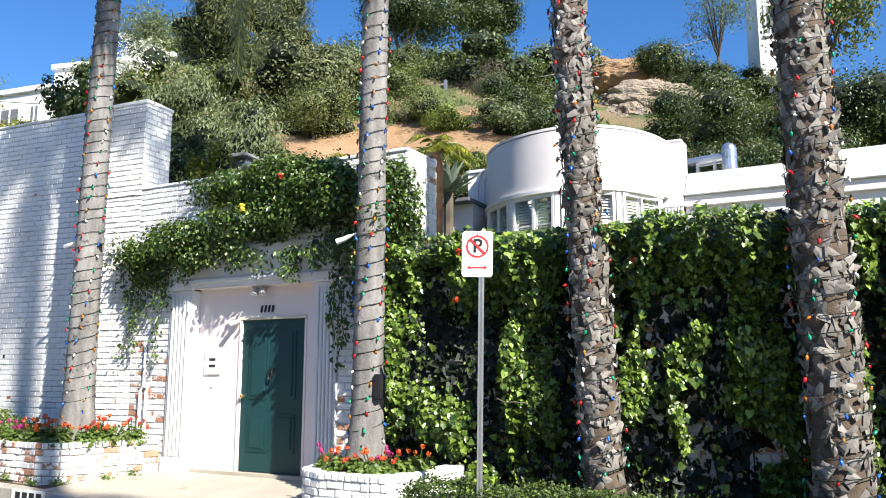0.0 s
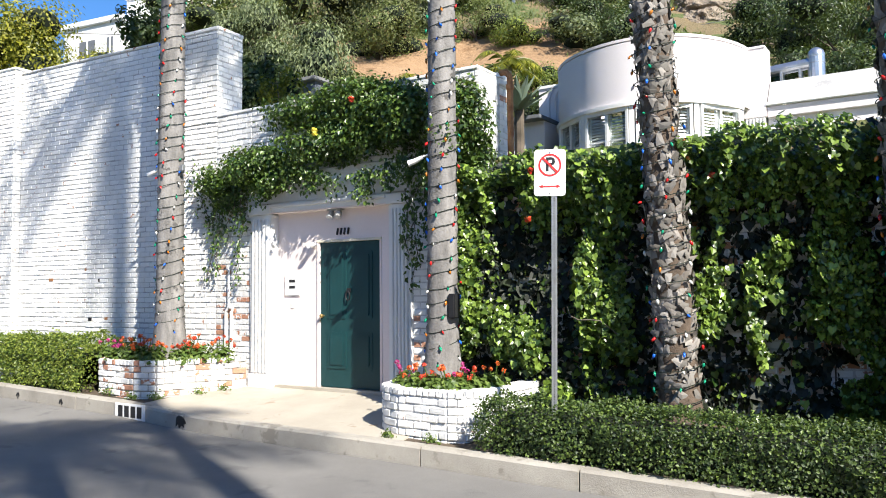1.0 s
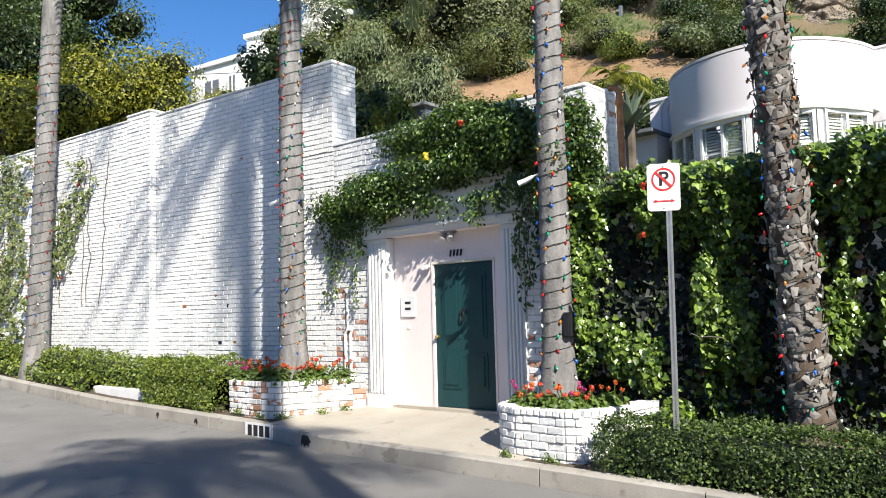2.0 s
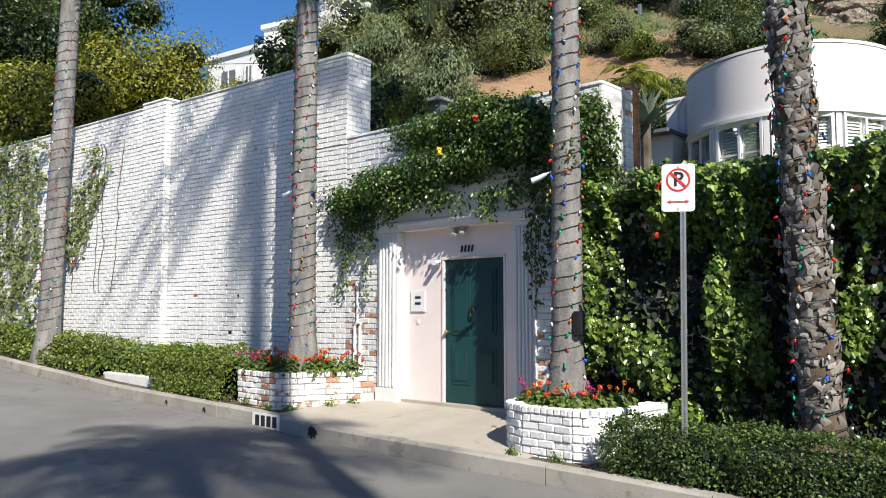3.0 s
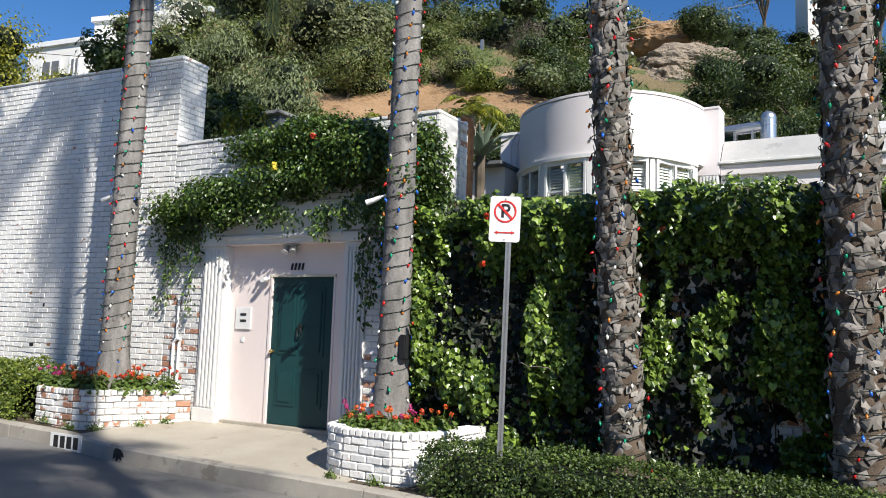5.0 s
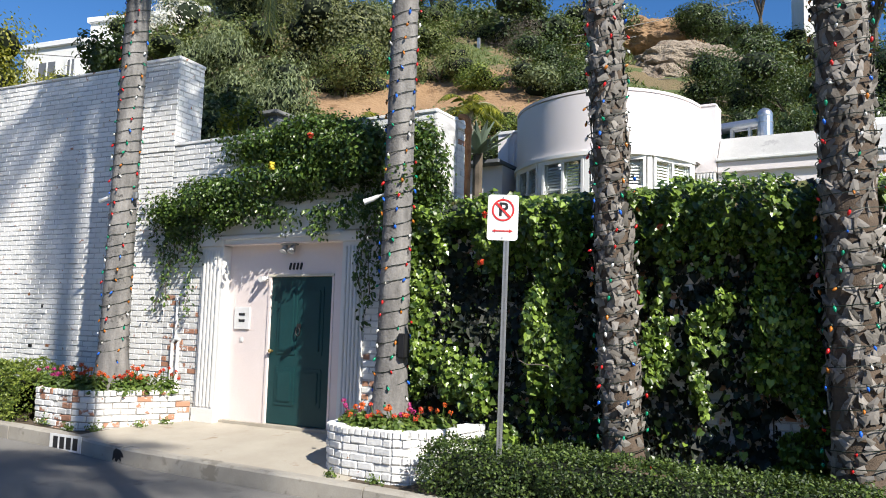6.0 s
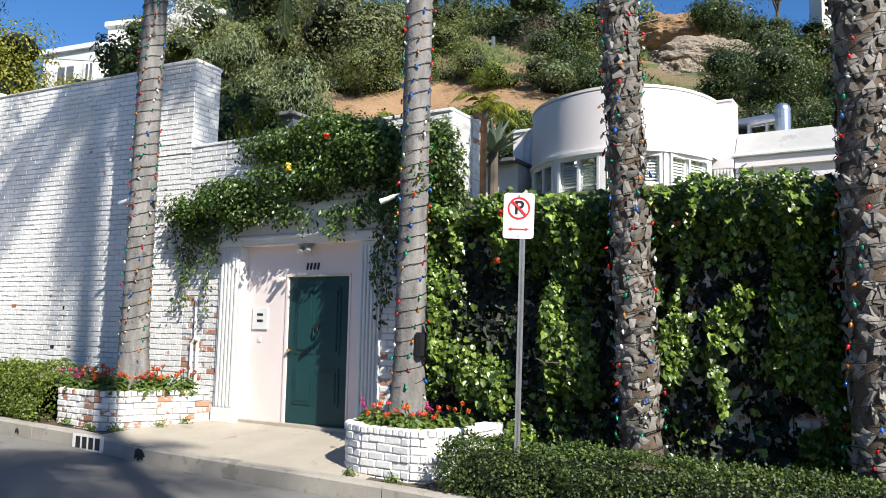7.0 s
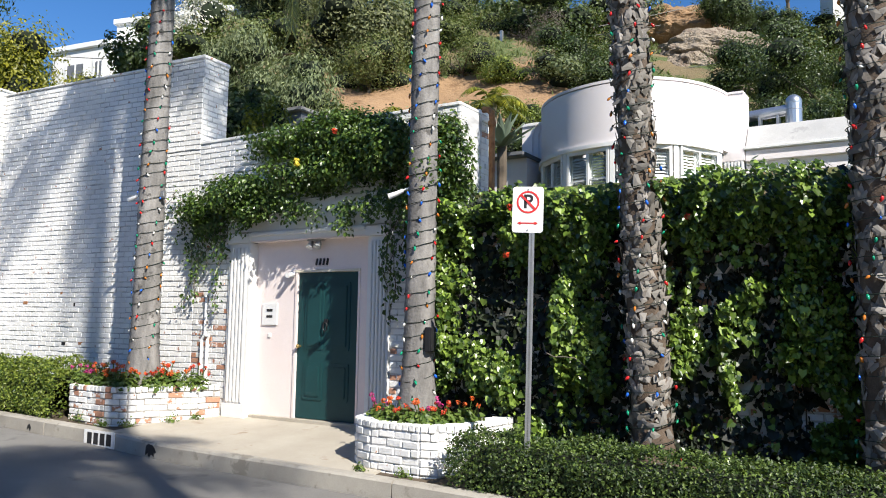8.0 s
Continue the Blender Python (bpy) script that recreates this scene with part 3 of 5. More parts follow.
part("mount", box(-0.13, 0.13, -0.05, 0.05, -0.022, 0.0, 0.008), M_STEEL, lamp)
for s in (-0.07, 0.07):
    bm = tube([(s, 0, -0.02), (s, -0.02, -0.06), (s, -0.05, -0.12)], [0.03, 0.045, 0.055], 12)
    part("lamp_head", bm, M_STEEL, lamp)
cctv = thing("door_camera", "small white bullet camera beside the door head", "security camera", at=(-7.74, DEEP, 2.19))
part("body", tube([(0, -0.02, 0), (0.02, -0.16, -0.02)], 0.038, 12), M_TRIM, cctv)
part("bracket", tube([(0, 0, 0.02), (0, -0.03, 0.0)], 0.02, 10), M_TRIM, cctv)


# ---- brick planters ----
def planter(name, outline, z0, z1, mat, label):
    """A brick trough: each course of bricks runs round the outline, over a core; a soil bed on top."""
    t = thing(name, label, "planter")
    part("core", prism([(x, y) for x, y in outline], z0, z1 - 0.085), M_JOINT if mat is M_BRICK_WORN else M_WALLJOINT, t)
    mesh_cache = {}
    local = np.random.default_rng(11)
    n = len(outline)
    course = 0.0865
    rows = int(round((z1 - z0) / course))
    for i in range(n - 1):
        a, b = Vector(outline[i]), Vector(outline[i + 1])
        d = (b - a)
        length = d.length
        ang = math.degrees(math.atan2(d.y, d.x))
        for r in range(rows):
            top = r == rows - 1
            pitch = 0.085 if top else 0.215
            x = -(pitch / 2 if r % 2 and not top else 0)
            while x < length - 0.01:
                s, e = max(x, 0.0), min(x + pitch, length)
                if e - s > 0.03:
                    w = round(e - s - 0.011, 3)
                    key = (w, top)
                    if key not in mesh_cache:
                        bm = box(-w / 2, w / 2, -0.016 if not top else -0.024, 0.08 if not top else 0.16, 0.004, course - 0.007, 0.009, segs=1)
                        me = bpy.data.meshes.new("brick")
                        bm.to_mesh(me)
                        bm.free()
                        me.materials.append(mat)
                        mesh_cache[key] = me
                    ob = new("brick", mesh_cache[key])
                    ob.parent = t
                    c = a + d.normalized() * ((s + e) / 2)
                    ob.matrix_world = pose(c.x, c.y, z0 + r * course + local.normal(0, 0.003), local.normal(0, 1.2), local.normal(0, 1.2), ang + local.normal(0, 1.4)) @ Matrix.Translation((0, local.normal(0, 0.006), 0))
                x += pitch
    part("soil", prism([(x + (sum(o[0] for o in outline) / n - x) * 0.12, y + (sum(o[1] for o in outline) / n - y) * 0.12) for x, y in outline], z1 - 0.14, z1 - 0.05), M_SOIL, t)
    return t


PL = [(-11.0, 8.33), (-10.9, 7.3), (-10.6, 6.98), (-9.75, 6.95), (-9.45, 7.1), (-8.92, 8.28)]
PR = [(-5.72, 8.28), (-5.62, 7.5), (-5.53, 7.2), (-5.38, 7.04), (-5.15, 6.96), (-4.5, 6.93), (-4.32, 7.0), (-4.2, 7.16), (-4.12, 8.3)]
planter("brick_planter", PL, -0.03, 0.595, M_BRICK_WORN, "low worn white-painted brick planter beside the doorway")
planter("brick_planter", PR, -0.14, 0.485, M_BRICK, "rounded white-painted brick planter beside the doorway")
low = thing("low_edging", "short low white-painted edging wall along the verge", "edging", kind="structure")
part("block", box(-15.2, -12.9, 6.97, 7.15, -0.1, 0.30, 0.015), M_BRICK, low)


# ---- palms ----
def frond(bm_pts, length_leaf, n, rr, droop=0.5, across=(0, 0, 1.0)):
    """Leaflet arrays along a rib given by points."""
    pts = np.array(bm_pts, float)
    seg = np.linspace(0, len(pts) - 1.001, n)
    i = seg.astype(int)
    fr = (seg - i)[:, None]
    p = pts[i] * (1 - fr) + pts[i + 1] * fr
    d = pts[i + 1] - pts[i]
    d /= np.linalg.norm(d, axis=1)[:, None]
    side = np.cross(d, np.array(across))
    side /= np.linalg.norm(side, axis=1)[:, None] + 1e-6
    vs, fs = [], []
    k = 0
    for s in (-1, 1):
        t = np.linspace(0, 1, n)
        ln = length_leaf * (0.35 + 0.65 * np.sin(np.pi * np.clip(t * 0.9 + 0.12, 0, 1)))
        tip = p + (side * s * 0.75 + d * 0.55 + np.array([0, 0, -droop]) + rr.normal(0, 0.08, (n, 3))) * ln[:, None]
        mid = (p + tip) / 2 + np.array([0, 0, 0.06]) * ln[:, None]
        w = d * 0.018
        for j in range(n):
            vs += [p[j] - w[j], p[j] + w[j], mid[j] + w[j] * 1.3, mid[j] - w[j] * 1.3, tip[j], tip[j]]
            fs += [(k, k + 1, k + 2, k + 3), (k + 3, k + 2, k + 4, k + 5)]
            k += 6
    return vs, fs


def crown(parent, top, count, reach, rr, leaf=0.5, n=46, hang=None, mat=None):
    top = np.array(top, float)
    for i in range(count):
        az = 2 * math.pi * i / count + rr.normal(0, 0.2)
        rise = rr.uniform(-0.2, 1.1)
        r = reach * rr.uniform(0.85, 1.1)
        pts = []
        for s in np.linspace(0, 1, 9):
            pts.append(top + np.array([math.cos(az) * r * s, math.sin(az) * r * s, r * (rise * s - (0.55 + 0.5 * rise) * s * s)]))
        pts = [Vector(q) for q in pts]
        if hang is not None and i == 0:
            h = np.array(hang, float)
            pts = [Vector((*(top + (h - top) * math.sin(math.pi / 2 * min(1.0, 1.3 * s)))[:2], top[2] + 0.3 * math.sin(math.pi * s) - (top[2] - h[2]) * s ** 1.5)) for s in np.linspace(0, 1, 9)]
        low = hang is not None and i == 0
        vs, fs = frond(pts, leaf * (1.15 if low else 1.0), n * (5 if low else 1), rr, 0.5, (0.3, 1.0, 0.0) if low else (0, 0, 1.0))
        me = bulk("frond", np.array(vs), np.array(fs))
        f = finish("frond", me, mat or L_FROND, parent)
        part("rib", tube(pts, [0.03 - 0.0028 * k for k in range(9)], 5), L_FROND, f)


def palm_axis(base, lean, bend, height, z):
    t = (z - base[2]) / height
    return Vector((base[0] + lean[0] * t + bend * math.sin(math.pi * t), base[1] + lean[1] * t, z))


def smooth_palm(base, lean, height, r0, r1, seed, hang=None, bend=0.0, rings=0.10, fronds=20, reach=2.7, leaf=0.5):
    rr = np.random.default_rng(seed)
    t = thing("palm_tree", "tall palm with a grey ringed trunk rising beside the wall", "palm tree", group="street palms")
    bm = bmesh.new()
    zs = np.arange(base[2] - 0.3, base[2] + height, rings / 2)
    pts, rad = [], []
    for i, z in enumerate(zs):
        k = (z - base[2]) / height
        pts.append(palm_axis(base, lean, bend, height, z))
        flare = 0.10 * math.exp(-max(0, z - base[2]) / 0.35)
        rad.append((r0 * (1 - k) + r1 * k + flare) * (1 + (0.022 if i % 2 else 0) + rr.normal(0, 0.006)))
    tube(pts, rad, 20, bm)
    for v in bm.verts:
        v.co += Vector(rr.normal(0, 0.004, 3))
    part("trunk", bm, M_PALM, t, smooth=True)
    crown(t, pts[-1], fronds, reach, rr, leaf, hang=hang)
    return t


def boot_palm(base, lean, height, r0, r1, seed):
    """A trunk clad with the cut-off stubs of old leaf stalks, set in crossing spirals."""
    rr = np.random.default_rng(seed)
    t = thing("palm_tree", "palm with a rough trunk clad in dry criss-cross leaf stubs", "palm tree", group="street palms")
    zs = np.linspace(base[2] - 0.3, base[2] + height, 60)
    pts = [palm_axis(base, lean, 0, height, z) for z in zs]
    rad = [r0 * (1 - i / 60) + r1 * i / 60 + 0.10 * math.exp(-max(0, z - base[2]) / 0.25) for i, z in enumerate(zs)]
    trunk = part("trunk", tube(pts, rad, 16), M_FIBRE, t, smooth=True)
    shapes = []
    for s in range(5):
        bm = bmesh.new()
        w, h = 0.030 + 0.016 * rr.random(), 0.12 + 0.05 * rr.random()
        cut = rr.uniform(-0.03, 0.03)
        ring = [(-w, 0, 0), (w, 0, 0), (w * 0.8, 0.010, h * 0.55), (w * 0.5, 0.020, h + cut * 1.6), (-w * 0.55, 0.020, h - cut * 1.6), (-w * 0.8, 0.010, h * 0.5)]
        inner = [bm.verts.new((x, y - 0.03, z)) for x, y, z in ring]
        outer = [bm.verts.new((x + rr.normal(0, 0.008), y + 0.006 + 0.012 * (1 - abs(x) / w), z + rr.normal(0, 0.01))) for x, y, z in ring]
        ridge = bm.verts.new((rr.normal(0, 0.008), 0.026, h * 0.5))
        m = len(ring)
        for k in range(m):
            bm.faces.new((inner[k], inner[(k + 1) % m], outer[(k + 1) % m], outer[k]))
            bm.faces.new((outer[k], outer[(k + 1) % m], ridge))
        me = bpy.data.meshes.new("leaf_stub")
        bm.to_mesh(me)
        bm.free()
        me.materials.append(M_BOOT)
        shapes.append(me)
    z, turn = base[2] + 0.55, 0.0
    n = 0
    while z < base[2] + min(height, 6.2) and n < 300:
        k = (z - base[2]) / height
        c = palm_axis(base, lean, 0, height, z)
        r = r0 * (1 - k) + r1 * k
        ob = new("leaf_stub", shapes[n % 5])
        ob.parent = t
        s = rr.uniform(0.85, 1.25)
        face = math.degrees(turn)
        ob.matrix_world = Matrix.Translation(c) @ pose(0, 0, 0, 0, 0, face) @ Matrix.Translation((0, r - 0.015, 0)) @ pose(0, 0, 0, rr.normal(2, 4), (1 if n % 2 else -1) * rr.normal(30, 9), rr.normal(0, 8)) @ Matrix.Diagonal((s, s, s, 1))
        turn += radians(137.5)
        z += 0.0195
        n += 1
    m = 1000
    zz, aa = rr.uniform(base[2] + 0.4, base[2] + 6.3, m), rr.uniform(0, 2 * math.pi, m)
    ax = np.array([palm_axis(base, lean, 0, height, v) for v in zz])
    k = ((zz - base[2]) / height)
    rd = r0 * (1 - k) + r1 * k + rr.uniform(0.004, 0.022, m)
    out = np.stack([np.cos(aa), np.sin(aa), np.zeros(m)], 1)
    me = leaves("stub_scale", ax + out * rd[:, None], out, rr.uniform(0.07, 0.13, m), rr, STUB_V, STUB_F, -0.45, 0.10)
    finish("stub_scale", me, M_BOOT_SCALE, t, "smaller dry leaf stubs", kind="stuff")
    crown(t, pts[-1], 20, 2.6, rr)
    return t


PALMS = [
    ((-18.30, 7.13, 0.5), (0.72, 0.0), 10.2, 0.232, 0.193, 21),
    ((-9.84, 7.62, 0.5), (0.19, 0.0), 12.2, 0.20, 0.138, 22),
    ((-5.02, 7.65, 0.33), (0.08, 0.0), 12.4, 0.178, 0.128, 23),
]
smooth_palm(*PALMS[0])
smooth_palm(*PALMS[1], bend=-0.08, fronds=22, reach=4.0, leaf=0.7)
smooth_palm(*PALMS[2], hang=(-7.18, 7.65, 5.45), fronds=22, reach=4.2, leaf=0.7)
boot_palm((-2.324, 7.85, -0.05), (-0.568, 0.0), 11.36, 0.191, 0.129, 24)
boot_palm((-0.227, 7.85, -0.1), (-0.207, 0.0), 11.36, 0.243, 0.165, 25)
# two palms across the street, whose shadows fall over the road and up the wall
smooth_palm((9.5, -2.6, -0.3), (0.0, 0.0), 25.6, 0.20, 0.15, 26, fronds=15, reach=2.7, leaf=0.4)
smooth_palm((9.7, -4.3, -0.3), (0.0, 0.0), 17.2, 0.22, 0.17, 27, fronds=20, reach=2.7, leaf=0.9)


# ---- fairy lights wound round the trunks ----
BULB_COLOURS = {"red": (0.55, 0.02, 0.02), "blue": (0.02, 0.13, 0.62), "green": (0.01, 0.26, 0.14), "amber": (0.45, 0.15, 0.02), "white": (0.72, 0.72, 0.68)}
BULBS = []
for c, v in BULB_COLOURS.items():
    m, nt, b = material("bulb_" + c, 0.2)
    b.inputs["Base Color"].default_value = (*v, 1)
    bm = tube([(0, 0, 0), (0, 0, -0.012), (0, 0, -0.022), (0, 0, -0.045), (0, 0, -0.062)], [0.010, 0.014, 0.019, 0.014, 0.003], 8)
    tube([(0, 0, 0.028), (0, 0, 0.0)], 0.011, 6, bm=bm)
    for f in bm.faces:
        f.smooth = True
    for f in bm.faces[-8:]:
        f.material_index = 1
    me = bpy.data.meshes.new("bulb")
    bm.to_mesh(me)
    bm.free()
    me.materials.append(m)
    me.materials.append(M_CABLE)
    BULBS.append(me)


def fairy_lights(base, lean, height, r0, r1, top, pitch, seed, extra, bend=0.0, low=0.15):
    rr = np.random.default_rng(seed)
    t = thing("string_lights", "string of unlit coloured bulbs wound round a palm trunk", "string lights", group="string lights")
    pts = []
    z, a = base[2] + low, rr.uniform(0, 6)
    slack = 0.0
    while z < top:
        k = (z - base[2]) / height
        c = palm_axis(base, lean, bend, height, z)
        r = r0 * (1 - k) + r1 * k + extra + 0.05 * math.exp(-(z - base[2]) / 0.3)
        pts.append(c + Vector((r * math.cos(a), r * math.sin(a), 0.03 * math.sin(a * 1.0) + slack)))
        a += 0.32
        z += pitch * 0.32 / (2 * math.pi)
        slack += rr.normal(0, 0.004) - slack * 0.05
    part("cable", tube(pts, 0.0048, 4), M_CABLE, t, "dark green cable")
    for i in range(3, len(pts) - 1, 4):
        p = pts[i]
        c = palm_axis(base, lean, bend, height, p.z)
        out = (p - c)
        if out.y > 0.12:
            continue
        ob = new("bulb", BULBS[int(rr.integers(0, 5))])
        ob.parent = t
        ob.matrix_world = Matrix.Translation(p + out.normalized() * 0.012) @ pose(0, 0, 0, rr.normal(0, 25), rr.normal(0, 25), 0) @ Matrix.Scale(rr.uniform(0.68, 0.95), 4)
    return t


fairy_lights(*PALMS[0][:3], 0.232, 0.193, 8.0, 0.22, 31, 0.012)
fairy_lights(*PALMS[1][:3], 0.20, 0.138, 7.4, 0.17, 32, 0.012, bend=-0.08)
fairy_lights(*PALMS[2][:3], 0.178, 0.128, 6.8, 0.17, 33, 0.012)
fairy_lights((-2.324, 7.85, -0.05), (-0.568, 0.0), 11.36, 0.191, 0.129, 6.0, 0.17, 34, 0.05)
fairy_lights((-0.227, 7.85, -0.1), (-0.207, 0.0), 11.36, 0.243, 0.165, 6.0, 0.17, 35, 0.05)

wisp = np.random.default_rng(36)
a, z = wisp.uniform(0, 6.28, 170), 3.28 + wisp.normal(0, 0.11, 170)
p = np.stack([-5.0 + 0.19 * np.cos(a), 7.65 + 0.19 * np.sin(a), z], 1) + wisp.normal(0, 0.03, (170, 3))
ob = finish("vine_sprig", leaves("vine_sprig", p, np.stack([np.cos(a), np.sin(a), 0 * a], 1), wisp.uniform(0.03, 0.07, 170), wisp, OVAL_V, OVAL_F, 0.2, 0.7), L_VINE, None)
tagged(ob, "sprig of vine caught round a palm trunk", "climber", kind="stuff")

# small white spotlights strapped to the trunks
for x, y, z, turn in ((-9.84, 7.65, 3.35, 200), (-5.0, 7.65, 3.05, 200)):
    t = thing("trunk_spotlight", "small white spotlight strapped to a palm trunk", "spotlight", at=(x, y, z))
    part("head", tube([(-0.20, -0.12, 0.02), (-0.28, -0.15, -0.02), (-0.36, -0.18, -0.05)], [0.022, 0.03, 0.036], 12), M_TRIM, t)
    part("arm", tube([(-0.12, -0.1, 0.05), (-0.21, -0.12, 0.02)], 0.012), M_TRIM, t)
for x, y, z in ((-9.62, 7.63, 3.38), (-4.835, 7.59, 1.33)):
    t = thing("junction_box", "small dark electric box fixed to a palm trunk", "electric box", at=(x, y, z))
    part("case", box(-0.02, 0.07, -0.08, 0.05, -0.14, 0.14, 0.012) if z < 2 else box(-0.02, 0.07, -0.04, 0.02, -0.06, 0.04, 0.012), M_BLACK if z < 2 else M_STEEL, t)

# ---- no-parking sign ----
sign = thing("parking_sign", "white no-parking sign with red ring and arrow on a steel post", "road sign", at=(-3.31, 6.98, 0), rz=21)
bm = bmesh.new()
W, H, RC = 0.153, 0.229, 0.03
out = []
for cx, cz, a0 in ((W - RC, H - RC, 0), (-W + RC, H - RC, 90), (-W + RC, -H + RC, 180), (W - RC, -H + RC, 270)):
    for a in range(0, 91, 30):
        out.append((cx + RC * math.cos(radians(a0 + a)), cz + RC * math.sin(radians(a0 + a))))
prism(out, -0.002, 0.002, bm)
SC = Matrix.Translation((0, 0, 2.645)) @ pose(0, 0, 0, 90, 1.3, 0)
bmesh.ops.transform(bm, matrix=SC, verts=bm.verts)
plate = part("plate", bm, M_SIGN, sign)


def on_sign(name, bm, mat, lift):
    bmesh.ops.transform(bm, matrix=SC @ Matrix.Translation((0, 0, lift)), verts=bm.verts)
    return part(name, bm, mat, plate)


bm = bmesh.new()
ring = [[bm.verts.new((r * math.cos(a), 0.075 + r * math.sin(a), 0)) for a in np.linspace(0, 2 * math.pi, 40, endpoint=False)] for r in (0.112, 0.094)]
for k in range(40):
    bm.faces.new((ring[0][k], ring[0][(k + 1) % 40], ring[1][(k + 1) % 40], ring[1][k]))
on_sign("red_ring", bm, M_RED, 0.006)
bm = box(-0.1, 0.1, -0.011, 0.011, 0, 0.001)
bmesh.ops.transform(bm, matrix=Matrix.Translation((0, 0.075, 0)) @ pose(0, 0, 0, 0, 0, -45), verts=bm.verts)
on_sign("red_slash", bm, M_RED, 0.008)
bm = box(-0.07, 0.07, -0.135 - 0.006, -0.135 + 0.006, 0, 0.001)
for s in (-1, 1):
    v = [bm.verts.new(c) for c in ((s * 0.105, -0.135, 0.0005), (s * 0.068, -0.118, 0.0005), (s * 0.068, -0.152, 0.0005))]
    bm.faces.new(v if s < 0 else v[::-1])
on_sign("red_arrow", bm, M_RED, 0.006)
txt = bpy.data.curves.new("letter", "FONT")
txt.body, txt.size, txt.align_x, txt.align_y, txt.extrude, txt.offset = "P", 0.19, "CENTER", "CENTER", 0.0005, 0.004
tob = new("letter_source", txt)
me = bpy.data.meshes.new_from_object(tob.evaluated_get(bpy.context.evaluated_depsgraph_get()))
bpy.data.objects.remove(tob)
bm = bmesh.new()
bm.from_mesh(me)
bmesh.ops.transform(bm, matrix=Matrix.Translation((0, 0.075, 0)), verts=bm.verts)
on_sign("letter", bm, M_BLACK, 0.004)
for z in (0.2, -0.205):
    on_sign("bolt", tube([(0, z, -0.01), (0, z, 0.006)], 0.008, 8), M_STEEL, 0.002)
bm = bmesh.new()
for x in (-0.024, 0.024):
    box(x - 0.003, x + 0.003, 0.004, 0.03, -0.3, 2.85, bm=bm)
zz = -0.3
while zz < 2.85:
    box(-0.024, -0.007, 0.002, 0.006, zz, zz + 0.025, bm=bm)
    box(0.007, 0.024, 0.002, 0.006, zz, zz + 0.025, bm=bm)
    box(-0.007, 0.007, 0.002, 0.006, zz, zz + 0.011, bm=bm)
    zz += 0.025
box(-0.027, 0.027, 0.028, 0.032, -0.3, 2.85, bm=bm)
bmesh.ops.transform(bm, matrix=pose(0, 0, 0, 0, 0.9, 0), verts=bm.verts)
part("post", bm, M_STEEL, sign, "perforated galvanised square post")


# ---- the pink house with the round bay ----
house = thing("bay_house", "pale pink stucco house with a round window bay", "house", kind="structure")
CX, CY, CR = -4.62, 15.3, 2.15


def bay_point(r, a):
    """The bay curves back more tightly on its eastern half."""
    k = 0.745 if a > 0 else 1.0
    return CX + k * r * math.sin(radians(a)), CY - r * math.cos(radians(a))


def arc_band(r0, r1, z0, z1, a0, a1, steps=40, bevel=0.0):
    """A curved band round the bay, angles in degrees from -y, clockwise positive to +x."""
    out = [bay_point(r1, a) for a in np.linspace(a0, a1, steps)]
    inn = [bay_point(r0, a) for a in np.linspace(a1, a0, steps)]
    return prism(out + inn, z0, z1)


ZW0, ZW1, ZTOP = 3.72, 4.74, 5.92
part("bay_wall", arc_band(CR - 0.25, CR, ZW1 + 0.05, ZTOP - 0.07, -115, 84, 150), M_HOUSE, house, smooth=False)
part("bay_cap", arc_band(CR - 0.3, CR + 0.008, ZTOP - 0.05, ZTOP, -115, 84, 150), M_HOUSE, house)
part("bay_cornice", arc_band(CR - 0.2, CR + 0.05, ZW1 - 0.03, ZW1 + 0.04, -115, 72, 150), M_TRIM, house)
part("bay_base", arc_band(CR - 0.25, CR, 2.8, ZW0, -115, 84, 150), M_HOUSE, house)
part("bay_roof", arc_band(0.0, CR - 0.1, ZTOP - 0.4, ZTOP - 0.3, -179, 179, 40), M_ROOF, house)
wins = [(-79, -57.5), (-54.5, -29.5), (-26.5, -1.5), (2, 36), (40, 69)]
